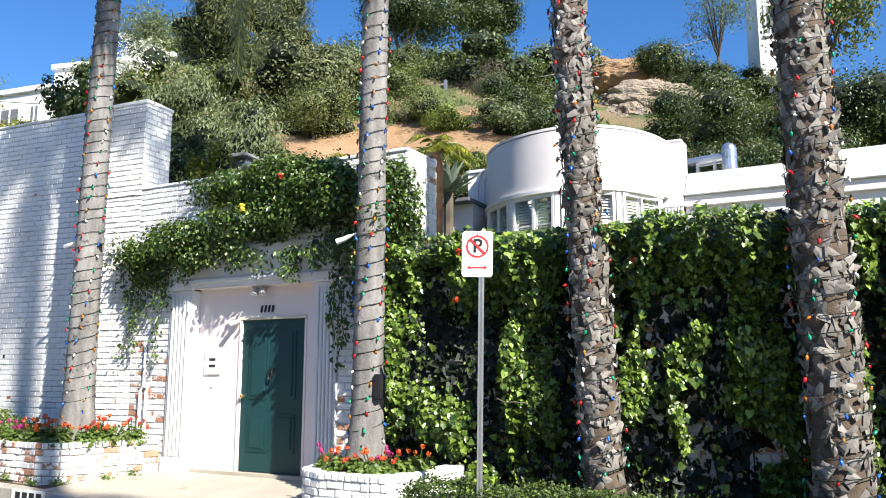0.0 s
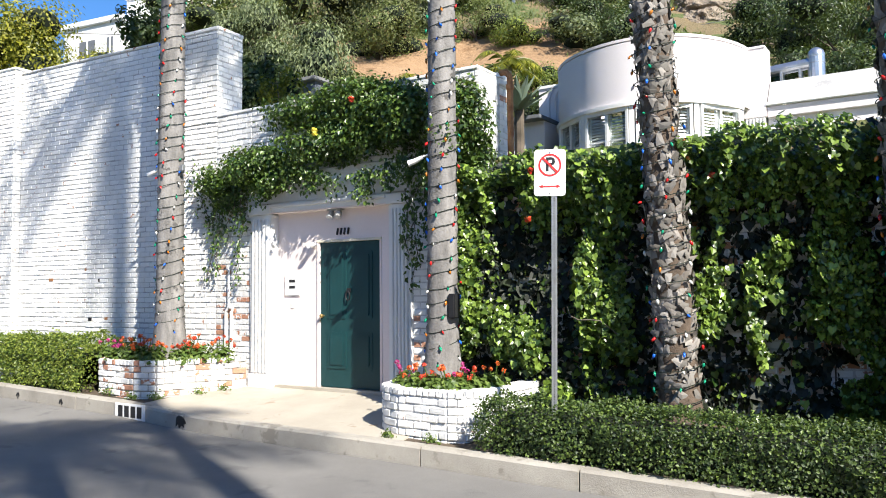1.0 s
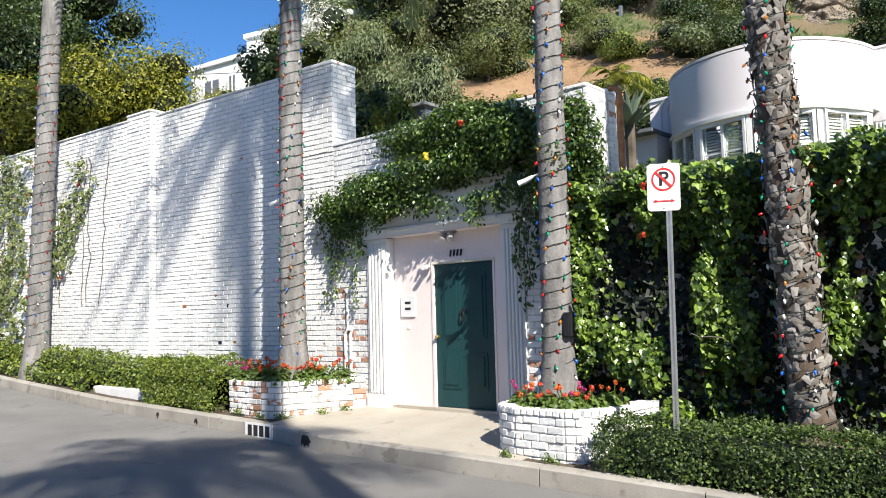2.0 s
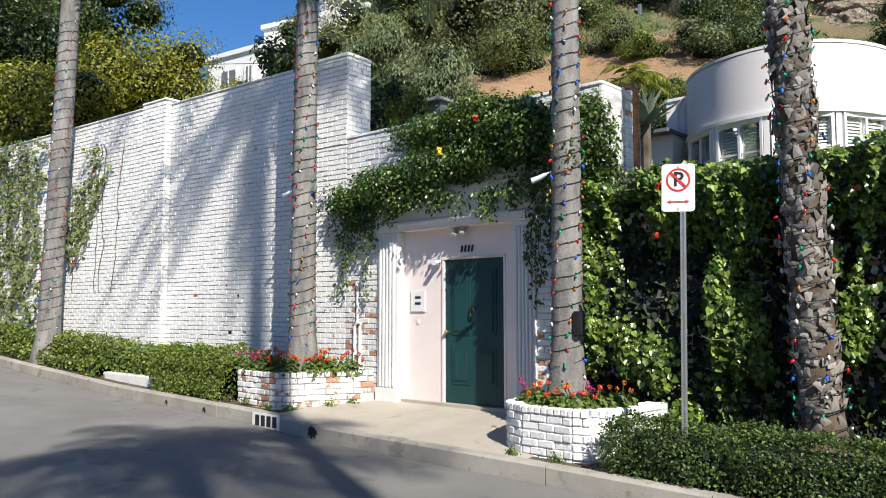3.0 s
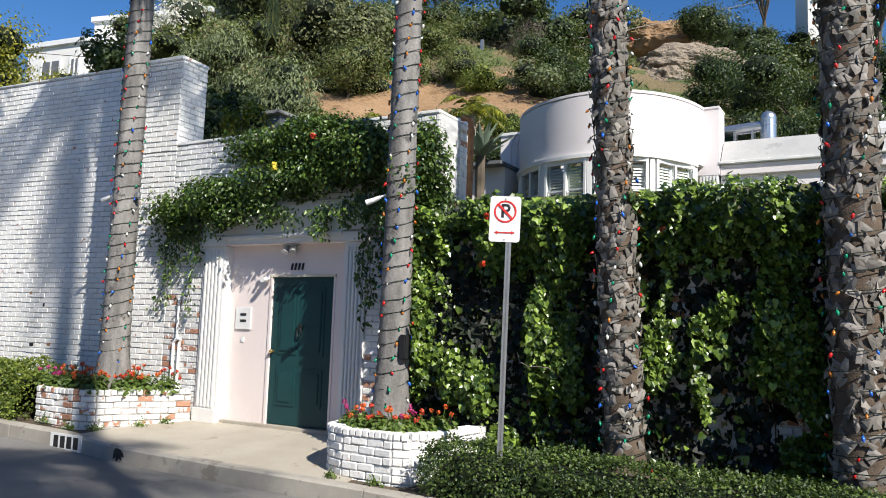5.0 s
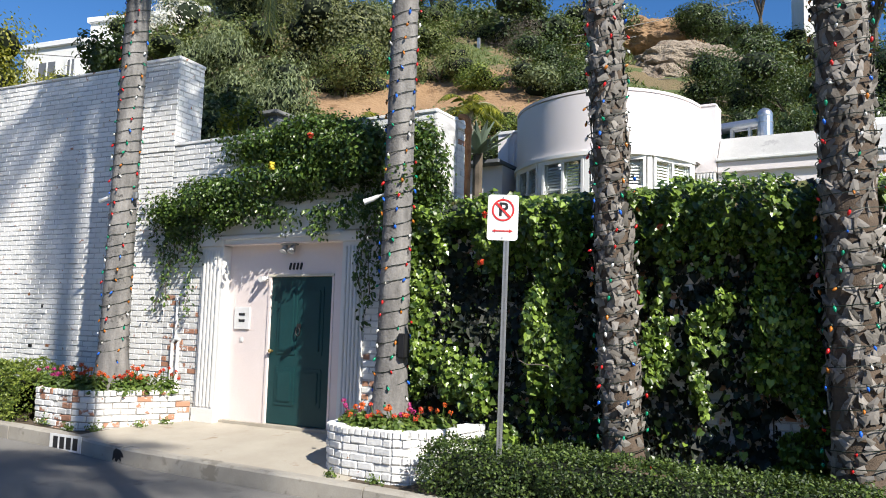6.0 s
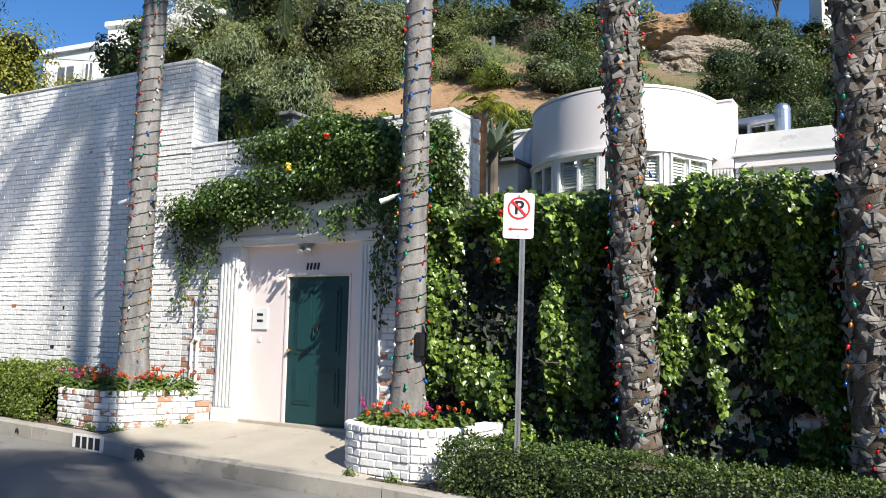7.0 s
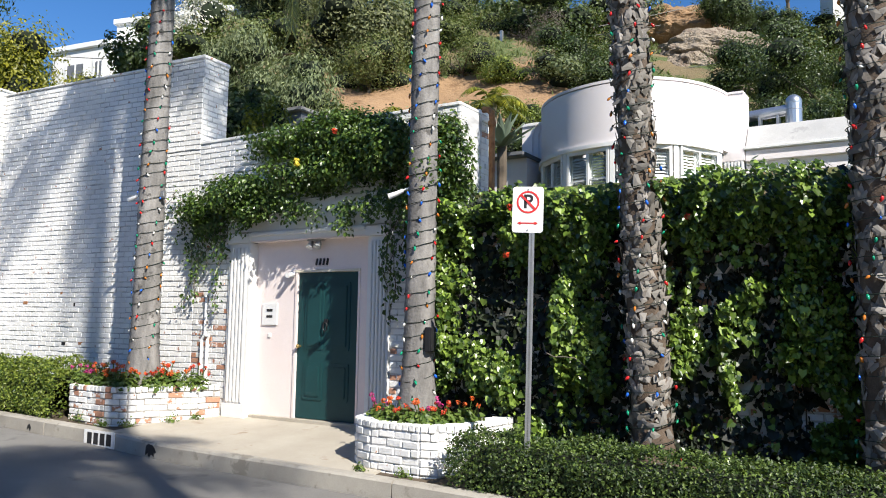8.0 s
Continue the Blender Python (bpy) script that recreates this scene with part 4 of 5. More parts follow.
for i, (a0, a1) in enumerate(wins):
    w = thing("window_%d" % (i + 1), "white casement window with louvred shutters inside", "window", kind="structure")
    p0, p1 = Vector(bay_point(CR, a0)), Vector(bay_point(CR, a1))
    mid, run = (p0 + p1) / 2, p1 - p0
    half = run.length / 2 - 0.01
    w.matrix_world = pose(mid.x, mid.y, 0, 0, 0, math.degrees(math.atan2(run.y, run.x)))
    bm = box(-half, -half + 0.05, -0.03, 0.05, ZW0, ZW1 - 0.03)
    box(half - 0.05, half, -0.03, 0.05, ZW0, ZW1 - 0.03, bm=bm)
    box(-half + 0.05, half - 0.05, -0.03, 0.05, ZW1 - 0.1, ZW1 - 0.03, bm=bm)
    box(-0.025, 0.025, -0.025, 0.045, ZW0, ZW1 - 0.1, bm=bm)
    fr = part("window_frame", bm, M_TRIM, w)
    for s in (-1, 1):
        x0, x1 = sorted((s * 0.03, s * (half - 0.055)))
        part("muntin", box(x0, x1, -0.012, 0.012, 4.14, 4.165), M_TRIM, w)
        part("pane", box(x0, x1, 0.002, 0.008, ZW0, ZW1 - 0.1), M_GLASS, w).visible_shadow = False
        sh = part("shutter", box(x0, x0 + 0.03, 0.05, 0.075, ZW0, ZW1 - 0.1, bm=box(x1 - 0.03, x1, 0.05, 0.075, ZW0, ZW1 - 0.1)), M_WHITEWOOD, w)
        z = ZW0 + 0.03
        while z < ZW1 - 0.15:
            bm = box(x0 + 0.03, x1 - 0.03, -0.024, 0.024, -0.003, 0.003)
            bmesh.ops.transform(bm, matrix=pose(0, 0.065, z, 52, 0, 0), verts=bm.verts)
            part("louvre", bm, M_WHITEWOOD, sh)
            z += 0.055
for a in (-80, -56, -28, 0, 38, 71):
    part("mullion", arc_band(CR - 0.14, CR + 0.015, ZW0, ZW1 - 0.035, a - 1.4, a + 1.4, 4), M_TRIM, house)
part("room_back", arc_band(CR - 1.3, CR - 1.25, 2.8, 5.2, -110, 90, 24), M_HOUSE, house)
# flat wings beside the bay
part("wing_wall", box(-3.16, -2.76, 14.98, 15.5, 4.62, ZTOP - 0.04), M_HOUSE, house)
part("wing_cap", box(-3.165, -2.75, 14.965, 15.5, ZTOP - 0.04, ZTOP + 0.01, 0.008), M_HOUSE, house)
part("wing_lower", box(-3.14, -2.78, 15.0, 15.5, 2.8, 4.62), M_TRIM, house)
for i in range(6):
    part("flute", box(-3.12 + i * 0.06, -3.08 + i * 0.06, 14.965, 15.01, 2.8, 4.6, 0.008), M_TRIM, house)
part("stub_wall", box(-7.25, -6.55, 14.9, 17.0, 2.8, 5.75), M_HOUSE, house)
part("stub_cap", box(-7.28, -6.6, 14.87, 17.0, 5.75, 5.82, 0.01), M_TRIM, house)
for x in (-7.0, -6.86, -6.7):
    part("pipe", tube([(x, 14.87, 3.2), (x, 14.87, 5.55), (x + 0.12, 14.85, 5.78)], 0.022), M_HOUSE, house)
wing = thing("side_wing", "low white house wing with a grey parapet roof", "house", kind="structure")
part("wall", box(-2.75, 9, 15.1, 19.5, 2.8, 4.80), M_HOUSE, wing)
part("fascia", box(-2.75, 9, 15.02, 15.1, 4.60, 4.80, 0.01), M_HOUSE, wing)
part("gutter", box(-2.77, 9, 14.96, 19.6, 4.804, 4.87, 0.015), M_TRIM, wing)
wing_roof = part("roof", prism([(15.02, 4.874), (19.6, 4.874), (19.6, 5.6), (15.35, 5.32)], -2.74, 9), M_WINGROOF, wing)
wing_roof.matrix_world = Matrix(((0, 0, 1, 0), (1, 0, 0, 0), (0, 1, 0, 0), (0, 0, 0, 1)))
part("roof_block", box(-0.47, 1.3, 17.2, 18.5, 5.2, 5.93, 0.02), M_TRIM, wing)
duct = thing("roof_duct", "shiny metal roof duct with an elbow", "duct", kind="structure")
part("riser", tube([(-2.10, 16.5, 5.1), (-2.10, 16.5, 5.80), (-2.10, 16.5, 6.0)], 0.155, 16), M_ALU, duct)
bm = bmesh.new()
bmesh.ops.create_uvsphere(bm, u_segments=16, v_segments=10, radius=0.16, matrix=pose(-2.10, 16.5, 6.0))
part("elbow", bm, M_ALU, duct, smooth=True)
part("branch", tube([(-3.4, 16.5, 5.79), (-2.12, 16.5, 5.87)], 0.11, 14), M_ALU, duct)
for x in (-2.72, -2.38):
    part("bracket", box(x - 0.02, x + 0.02, 16.35, 16.65, 5.1, 5.75), M_STEEL, duct)
for z in (5.55, 5.85):
    part("seam", tube([(-2.10, 16.5, z - 0.012), (-2.10, 16.5, z + 0.012)], 0.162, 16), M_STEEL, duct)
left = thing("small_roof", "small pink outbuilding with a dark flat roof", "outbuilding", kind="structure")
part("wall", box(-9.8, -6.8, 14.2, 16.4, 2.8, 4.92), M_HOUSE, left)
part("roof", box(-9.9, -6.75, 13.9, 16.5, 4.92, 5.0, 0.01), M_SLATE, left)
part("roof_upper", box(-9.9, -7.3, 14.8, 16.5, 5.0, 5.2, 0.01), M_ROOF, left)
p2 = thing("garden_pier", "white-painted brick pier with a stepped cap", "pier", kind="structure")
part("shaft", box(-5.55, -4.98, 8.95, 9.22, 2.5, 4.22), M_BRICK, p2)
part("neck", box(-5.59, -4.94, 8.92, 9.25, 4.22, 4.30, 0.01), M_BRICK, p2)
part("cap", box(-5.57, -4.96, 8.94, 9.24, 4.304, 4.38, 0.02), M_BRICK, p2)
pipe = thing("vent_pipe", "rusty copper vent pipe with a bent top", "pipe", kind="structure")
part("pipe", tube([(-4.78, 8.95, 2.6), (-4.78, 8.95, 4.2), (-4.79, 8.95, 4.3), (-4.84, 8.95, 4.35), (-4.92, 8.95, 4.36)], 0.042, 10), M_RUST, pipe)
part("collar", tube([(-4.78, 8.95, 4.12), (-4.78, 8.95, 4.18)], 0.056, 10), M_RUST, pipe)
hut = thing("roof_vent_house", "small grey rooftop box under a pale slab", "rooftop box", kind="structure")
part("box", box(-14.0, -12.75, 14.0, 15.5, 4.0, 6.62), M_SLATE, hut)
part("slab", box(-14.2, -12.65, 13.85, 15.7, 6.62, 6.72, 0.02), M_ROOF, hut)


# ---- far houses on the hill ----
def far_house(name, x0, x1, y0, y1, z0, z1, label, windows, rz=0.0):
    h = thing(name, label, "house", kind="", at=((x0 + x1) / 2, (y0 + y1) / 2, 0), rz=rz)
    w, d = (x1 - x0) / 2, (y1 - y0) / 2
    part("wall", box(-w, w, -d, d, z0, z1), M_STUCCO, h)
    part("roof", box(-w - 0.15, w + 0.15, -d - 0.15, d + 0.15, z1, z1 + 0.3, 0.03), M_TRIM, h)
    for a, b, c, e in windows:
        win = part("window", box(a, b, -d - 0.05, -d + 0.05, c, e), M_SLATE, h)
        for u in (a - 0.12, b):
            part("jamb", box(u, u + 0.12, -d - 0.09, -d, c - 0.1, e + 0.1), M_TRIM, win)
        part("sill", box(a - 0.2, b + 0.2, -d - 0.16, -d, c - 0.14, c), M_TRIM, win)
        part("mullion", box((a + b) / 2 - 0.04, (a + b) / 2 + 0.04, -d - 0.08, -d, c, e), M_TRIM, win)
    return h


far_house("hillside_house", -37.6, -30.6, 26.2, 33.2, 8, 17.35, "white two-storey house high on the hillside", [(-2.9, -2.2, 14.6, 15.8)], 14)
far_house("hillside_house", -40.0, -35.85, 24.0, 30.0, 8, 15.7, "lower white wing of a hillside house with a dark window", [(-0.9, 0.3, 13.7, 14.9), (1.1, 1.6, 14.0, 14.9)], 8)
far_house("hillside_house", -4.95, -2.95, 53, 57, 16, 29.5, "tall narrow white house among trees on the ridge", [(-0.5, -0.05, 23.5, 25.5), (0.35, 0.75, 25.0, 27.0)], 16)


antenna = thing("roof_antenna", "thin white aerial on a mast above the hillside house", "antenna", at=(-34.6, 27.0, 0), rz=20)
part("mast", tube([(0, 0, 17.4), (0, 0, 20.0)], 0.035, 6), M_TRIM, antenna)
for z in (19.4, 19.7, 20.0):
    part("element", tube([(-0.9, 0, z + 0.25), (0.5, 0, z - 0.2)], 0.022, 5), M_TRIM, antenna)


# ---- foliage ----
def shrub(name, label, centre, radii, n, size, mat, seed, lumps=10, shape=OVAL_V, tris=OVAL_F, trunk=0.0, foot=None, droop=0.3, category="shrub", group="", shell=0.5, limbs=5, hollow=0.52):
    """A shrub or tree: limbs from its foot into a lumpy crown of many leaves."""
    rr = np.random.default_rng(seed)
    t = thing(name, label, category, group)
    pts, nrm = blob_cloud(rr, n, centre, radii, lumps, shell)
    cut = np.array([noise.noise(Vector(p * (1.6 / max(radii))) + Vector((seed, 0, 0))) for p in pts]) > -0.4
    pts, nrm = pts[cut], nrm[cut]
    me = leaves("crown", pts, nrm, size * rr.uniform(0.6, 1.3, len(pts)), rr, shape, tris, droop, 0.42)
    finish("crown", me, mat, t)
    # dark lumpy balls stand in for the shade deep in the crown
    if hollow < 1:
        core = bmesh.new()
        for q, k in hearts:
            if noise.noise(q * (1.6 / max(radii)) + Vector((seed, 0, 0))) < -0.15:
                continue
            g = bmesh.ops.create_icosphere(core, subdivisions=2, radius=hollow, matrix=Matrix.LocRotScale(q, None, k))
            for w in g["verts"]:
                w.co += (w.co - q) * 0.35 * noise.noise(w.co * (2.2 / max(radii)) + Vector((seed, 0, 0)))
        part("crown_shade_core", core, L_SHADE_CORE, t, "dark core standing for the shade inside the crown")
    c = Vector(centre)
    foot = Vector(foot) if foot else Vector((c.x, c.y, min(hill_z(c.x, c.y), c.z - radii[2] * 0.6) - 0.2))
    bm = bmesh.new()
    r = trunk or 0.03 * max(radii) + 0.02
    fork = foot.lerp(c, 0.45)
    tube([foot, foot.lerp(fork, 0.5) + Vector((0.04, 0, 0)), fork], [r, r * 0.8, r * 0.65], 8, bm)
    for i in range(limbs):
        e = c + Vector([radii[k] * rr.uniform(-0.6, 0.6) for k in range(3)])
        m = fork.lerp(e, 0.5) + Vector((0, 0, 0.1 * radii[2]))
        tube([fork, m, e], [r * 0.5, r * 0.3, r * 0.1], 6, bm)
    part("trunk", bm, M_WOOD, t)
    return t


def spot(bearing, dist):
    return dist * math.sin(radians(bearing)), dist * math.cos(radians(bearing))


def hill_shrub(bearing, dist, tan_el, radii, n, size, mat, seed, label, name="shrub", **kw):
    """Rooted on the slope: where the ground lies higher than the crown's foot, it stands nearer."""
    d = dist
    while d > 13 and hill_z(*spot(bearing, d)) > 1.48 + d * tan_el - 0.45 * radii[2] * d / dist:
        d -= 0.3
    k = d / dist
    x, y = spot(bearing, d)
    return shrub(name, label, (x, y, 1.48 + d * tan_el), tuple(q * k for q in radii), n, size * k, mat, seed, **kw)


# trees close behind the tall wall
hill_shrub(-63.2, 27, 0.28, (3.0, 2.4, 2.0), 30000, 0.12, L_YELLOW, 41, "lemon tree with yellow-green leaves behind the wall", "citrus_tree", category="tree", lumps=34)
hill_shrub(-70.0, 25, 0.225, (3.0, 2.6, 2.0), 22000, 0.12, L_YELLOW, 42, "yellow-green citrus tree behind the wall", "citrus_tree", category="tree", lumps=30)
hill_shrub(-68.0, 36, 0.345, (5.5, 4, 3.2), 26000, 0.17, L_DARK, 43, "dark evergreen tree above the wall", "evergreen_tree", category="tree", lumps=34)
hill_shrub(-74.0, 30, 0.33, (4.5, 4, 3.8), 22000, 0.17, L_DARK, 44, "dark evergreen tree above the wall", "evergreen_tree", category="tree", lumps=30)
hill_shrub(-72.0, 34, 0.26, (5.0, 4, 3.4), 22000, 0.17, L_DARK, 63, "dark evergreen tree above the wall", "evergreen_tree", category="tree", lumps=30)
hill_shrub(-53.8, 17.5, 0.33, (0.9, 0.7, 0.75), 1300, 0.12, L_DARK, 45, "dark-leaved shrub peering over the wall", limbs=9, hollow=1)
hill_shrub(-46.5, 15.5, 0.26, (1.0, 0.9, 1.25), 5200, 0.11, L_DARK, 46, "dense dark shrub behind the pier")
hill_shrub(-44.6, 14.2, 0.235, (0.55, 0.6, 0.8), 2200, 0.09, L_YELLOW, 47, "yellow-green shrub behind the entry wall")
hill_shrub(-45.8, 13.6, 0.20, (1.4, 0.5, 0.42), 2500, 0.08, L_HEDGE, 48, "green shrub spilling along the entry wall top")
hill_shrub(-50.5, 30, 0.375, (1.8, 1.4, 1.5), 2600, 0.10, P_WHITE, 49, "shrub full of white blossom on the slope", hollow=1)
hill_shrub(-49.0, 32, 0.35, (2.2, 1.6, 2.0), 3500, 0.16, L_SCRUB, 50, "green scrub bush on the slope")
# pepper tree and pines up the slope
hill_shrub(-42.5, 32, 0.285, (3.0, 2.4, 2.7), 14000, 0.17, L_GREY, 51, "grey-green weeping pepper tree", "pepper_tree", category="tree", droop=1.2, shape=NEEDLE_V * np.array([1.3, 2.0, 1]), lumps=16)
hill_shrub(-46.5, 36, 0.32, (2.6, 2.4, 2.4), 7000, 0.17, L_GREY, 52, "grey-green weeping pepper tree", "pepper_tree", category="tree", droop=1.2, shape=NEEDLE_V * np.array([1.3, 2.0, 1]), lumps=14)
hill_shrub(-44.0, 46, 0.43, (3.6, 3, 4.6), 12000, 0.30, L_PINE, 53, "tall dark pine on the slope", "pine_tree", category="tree", shape=NEEDLE_V, lumps=22, trunk=0.3)
hill_shrub(-40.0, 47, 0.44, (3.4, 3, 5.0), 12000, 0.30, L_PINE, 54, "tall dark pine on the slope", "pine_tree", category="tree", shape=NEEDLE_V, lumps=22, trunk=0.3)
hill_shrub(-38.8, 34, 0.365, (3.2, 2.4, 2.5), 16000, 0.16, L_PINE, 64, "dense olive-green tree on the slope", "olive_tree", category="tree", lumps=20)
hill_shrub(-35.6, 38, 0.39, (2.6, 2.2, 2.3), 11000, 0.17, L_GREY, 65, "grey-green weeping pepper tree", "pepper_tree", category="tree", droop=1.2, shape=NEEDLE_V * np.array([1.3, 2.0, 1]), lumps=14)
hill_shrub(-49.5, 48, 0.40, (2.8, 2.6, 3.6), 6000, 0.28, L_GREY, 55, "pale feathery tree on the skyline", "feathery_tree", category="tree", shape=NEEDLE_V, lumps=16, trunk=0.2, hollow=1)
hill_shrub(-31.0, 56, 0.49, (7.0, 4, 3.4), 30000, 0.19, L_DARK, 56, "dark trees crowning the ridge", "ridge_tree", category="tree", lumps=18)
hill_shrub(-24.8, 58, 0.485, (3.6, 3, 2.6), 20000, 0.19, L_DARK, 57, "dark trees crowning the ridge", "ridge_tree", category="tree", lumps=16)
# scrub on the hillside: bearing, distance, height, size, count, leaf, kind
SCRUB = [
    (-37.5, 37, 0.33, 2.6, 6500, 0.16, L_SCRUB), (-40.5, 34, 0.25, 2.0, 4000, 0.15, L_SCRUB), (-35.5, 40, 0.36, 2.4, 4500, 0.17, L_GREY),
    (-47.0, 29, 0.24, 2.2, 3800, 0.15, L_GREY), (-39.0, 27, 0.215, 1.5, 2800, 0.13, L_GREY), (-43.5, 25, 0.205, 1.6, 2800, 0.13, L_SCRUB),
    (-30.5, 40, 0.345, 1.9, 3600, 0.15, L_SCRUB), (-28.0, 36, 0.335, 1.5, 3000, 0.14, L_HEDGE), (-25.0, 42, 0.385, 2.0, 3000, 0.16, L_TWIG),
    (-22.5, 35, 0.345, 2.5, 7500, 0.15, L_DARK), (-19.5, 33, 0.315, 2.0, 5000, 0.15, L_DARK), (-21.5, 41, 0.385, 2.0, 3600, 0.15, L_SCRUB),
    (-18.2, 38, 0.36, 1.4, 3400, 0.15, L_SCRUB), (-26.5, 26, 0.275, 1.1, 3000, 0.10, L_HEDGE), (-27.0, 44, 0.40, 2.2, 3200, 0.17, L_SCRUB),
    (-33.0, 46, 0.40, 2.2, 3600, 0.17, L_SCRUB), (-29.0, 48, 0.41, 2.4, 3600, 0.18, L_SCRUB),
    (-11.5, 42, 0.40, 1.9, 5000, 0.16, L_DARK), (-9.0, 32, 0.315, 2.4, 6500, 0.15, L_DARK), (-5.0, 28, 0.30, 2.6, 7500, 0.15, L_DARK),
    (-1.0, 27, 0.29, 2.6, 7000, 0.15, L_DARK), (3.5, 27, 0.29, 2.6, 6000, 0.15, L_DARK), (-12.5, 29, 0.255, 1.3, 4200, 0.11, L_HEDGE),
    (-6.5, 24, 0.235, 1.8, 5000, 0.13, L_DARK), (-2.5, 22, 0.235, 1.8, 5000, 0.13, L_DARK), (-29.0, 22, 0.215, 1.3, 3600, 0.11, L_HEDGE),
    (-25.0, 20, 0.235, 1.1, 3200, 0.10, L_DARK), (-22.0, 20, 0.245, 1.0, 3000, 0.10, L_DARK), (-32.5, 23, 0.205, 1.3, 3000, 0.12, L_SCRUB),
    (-8.2, 40, 0.36, 1.6, 4000, 0.15, L_DARK), (-57.0, 26, 0.25, 1.3, 3000, 0.12, L_YELLOW),
]
for i, (b, d, e, r, n, s, m) in enumerate(SCRUB):
    lab = {"scrub_leaf": "olive-green scrub bush on the dry slope", "grey_green_leaf": "grey-green bush on the dry slope", "dark_shrub_leaf": "dense dark green shrub on the slope",
           "dry_twig": "leafless grey twiggy bush on the slope", "hedge_leaf": "bright green shrub on the slope", "yellow_green_leaf": "yellow-green shrub above the wall"}[m.name]
    hill_shrub(b, d, e, (r * 1.15, r, r * 0.8), int(n * 1.7), s * 0.72, m, 100 + i, lab, group="hillside scrub", shape=NEEDLE_V if m is L_TWIG else OVAL_V, hollow=1 if m is L_TWIG else 0.52)
hill_shrub(-7.5, 50, 0.46, (2.4, 2, 3.6), 2600, 0.26, L_GREY, 61, "thin pale eucalyptus on the ridge", "eucalyptus_tree", category="tree", shape=NEEDLE_V, lumps=14, trunk=0.16, limbs=9, hollow=1)
hill_shrub(-0.5, 44, 0.44, (4.0, 3, 4.0), 6000, 0.26, L_SCRUB, 62, "open-crowned tree on the ridge", "ridge_tree", category="tree", lumps=16, trunk=0.2, limbs=9, hollow=1)


def outcrop(label, bearing, dist, tan_el, radii, mat, seed):
    """A weathered bank standing out of the slope."""
    x, y = spot(bearing, dist)
    bm = bmesh.new()
    bmesh.ops.create_icosphere(bm, subdivisions=5, radius=1.0)
    for v in bm.verts:
        n = noise.fractal(v.co * 1.4 + Vector((seed, 0, 0)), 1.0, 2.0, 6)
        g = noise.noise(Vector((v.co.x * 5, v.co.y * 5, v.co.z * 1.2 + seed)))
        v.co *= 1 + 0.28 * n + 0.07 * g
        v.co = Vector((v.co.x * radii[0], v.co.y * radii[1], v.co.z * radii[2]))
    t = part("rock_outcrop", bm, mat, None)
    t.matrix_world = pose(x, y, 1.48 + dist * tan_el, 0, 0, 12)
    return tagged(t, label, "rock", kind="structure")


outcrop("pale crumbling rock bank on the hillside", -12.7, 38, 0.345, (2.5, 1.4, 0.95), M_ROCK, 3)
outcrop("pale crumbling rock bank on the hillside", -14.4, 37, 0.32, (1.3, 1.2, 0.9), M_ROCK, 4)
outcrop("sandy cut bank near the ridge", -15.2, 45, 0.372, (2.9, 2.4, 1.35), M_SAND, 5)
outcrop("sandy cut bank near the ridge", -18.8, 47, 0.382, (3.0, 2.6, 1.3), M_SAND, 6)

# many more bushes over the slope, in six forms
forms = []
for i, (m, lab) in enumerate([(L_SCRUB, "olive-green scrub bush on the dry slope"), (L_DARK, "dense dark green shrub on the slope"), (L_GREY, "grey-green bush on the dry slope"),
                              (L_SCRUB, "olive-green scrub bush on the dry slope"), (L_HEDGE, "bright green shrub on the slope"), (L_TWIG, "leafless grey twiggy bush on the slope")]):
    forms.append(shrub("shrub", lab, (0, 0, 0.55), (1.15, 1.1, 0.85), 3600, 0.075, m, 500 + i, lumps=12, foot=(0, 0, -0.4), group="hillside scrub", shape=NEEDLE_V if m is L_TWIG else OVAL_V, hollow=1 if m is L_TWIG else 0.52))
rr = np.random.default_rng(77)
placed = 0
while placed < 125:
    p, a = rr.uniform(19, 58), rr.uniform(-13, 27)
    x, y = -p * math.sin(radians(35)) + a * math.cos(radians(35)), p * math.cos(radians(35)) + a * math.sin(radians(35))
    if y < 18 or (25 < p < 33 and -5 < a < 7) or (34 < p < 42 and 12 < a < 20) or (p < 24 and a < -6):
        continue
    bear, dist = math.degrees(math.atan2(x, y)), math.hypot(x, y)
    if (-18 < bear < -9.5 and dist < 47) or (bear < -36 and dist < 43 and rr.random() < 0.8):
        continue
    k = int(rr.choice(6, p=[0.30, 0.08, 0.24, 0.24, 0.06, 0.08]))
    s = rr.uniform(0.8, 1.9)
    m = pose(x, y, hill_z(x, y) - 0.15, 0, 0, rr.uniform(0, 360)) @ Matrix.Diagonal((s, s, s * rr.uniform(0.7, 1.2), 1))
    if placed < 6:
        forms[placed].matrix_basis = m
    else:
        copy_thing(forms[k], m)
    placed += 1


rr = np.random.default_rng(78)
p, a = rr.uniform(18, 52, 60000), rr.uniform(-13, 26, 60000)
x, y = -p * math.sin(radians(35)) + a * math.cos(radians(35)), p * math.cos(radians(35)) + a * math.sin(radians(35))
clump = np.array([noise.noise(Vector((u * 0.45, v * 0.45, 9))) for u, v in zip(x, y)])
ok = (clump + 0.25 * rr.random(len(x)) > 0.0) & (y > 17) & ~((p > 25.8) & (p < 32) & (a > -3.8) & (a < 5.6))
x, y = x[ok], y[ok]
z = np.array([hill_z(u, v) for u, v in zip(x, y)])
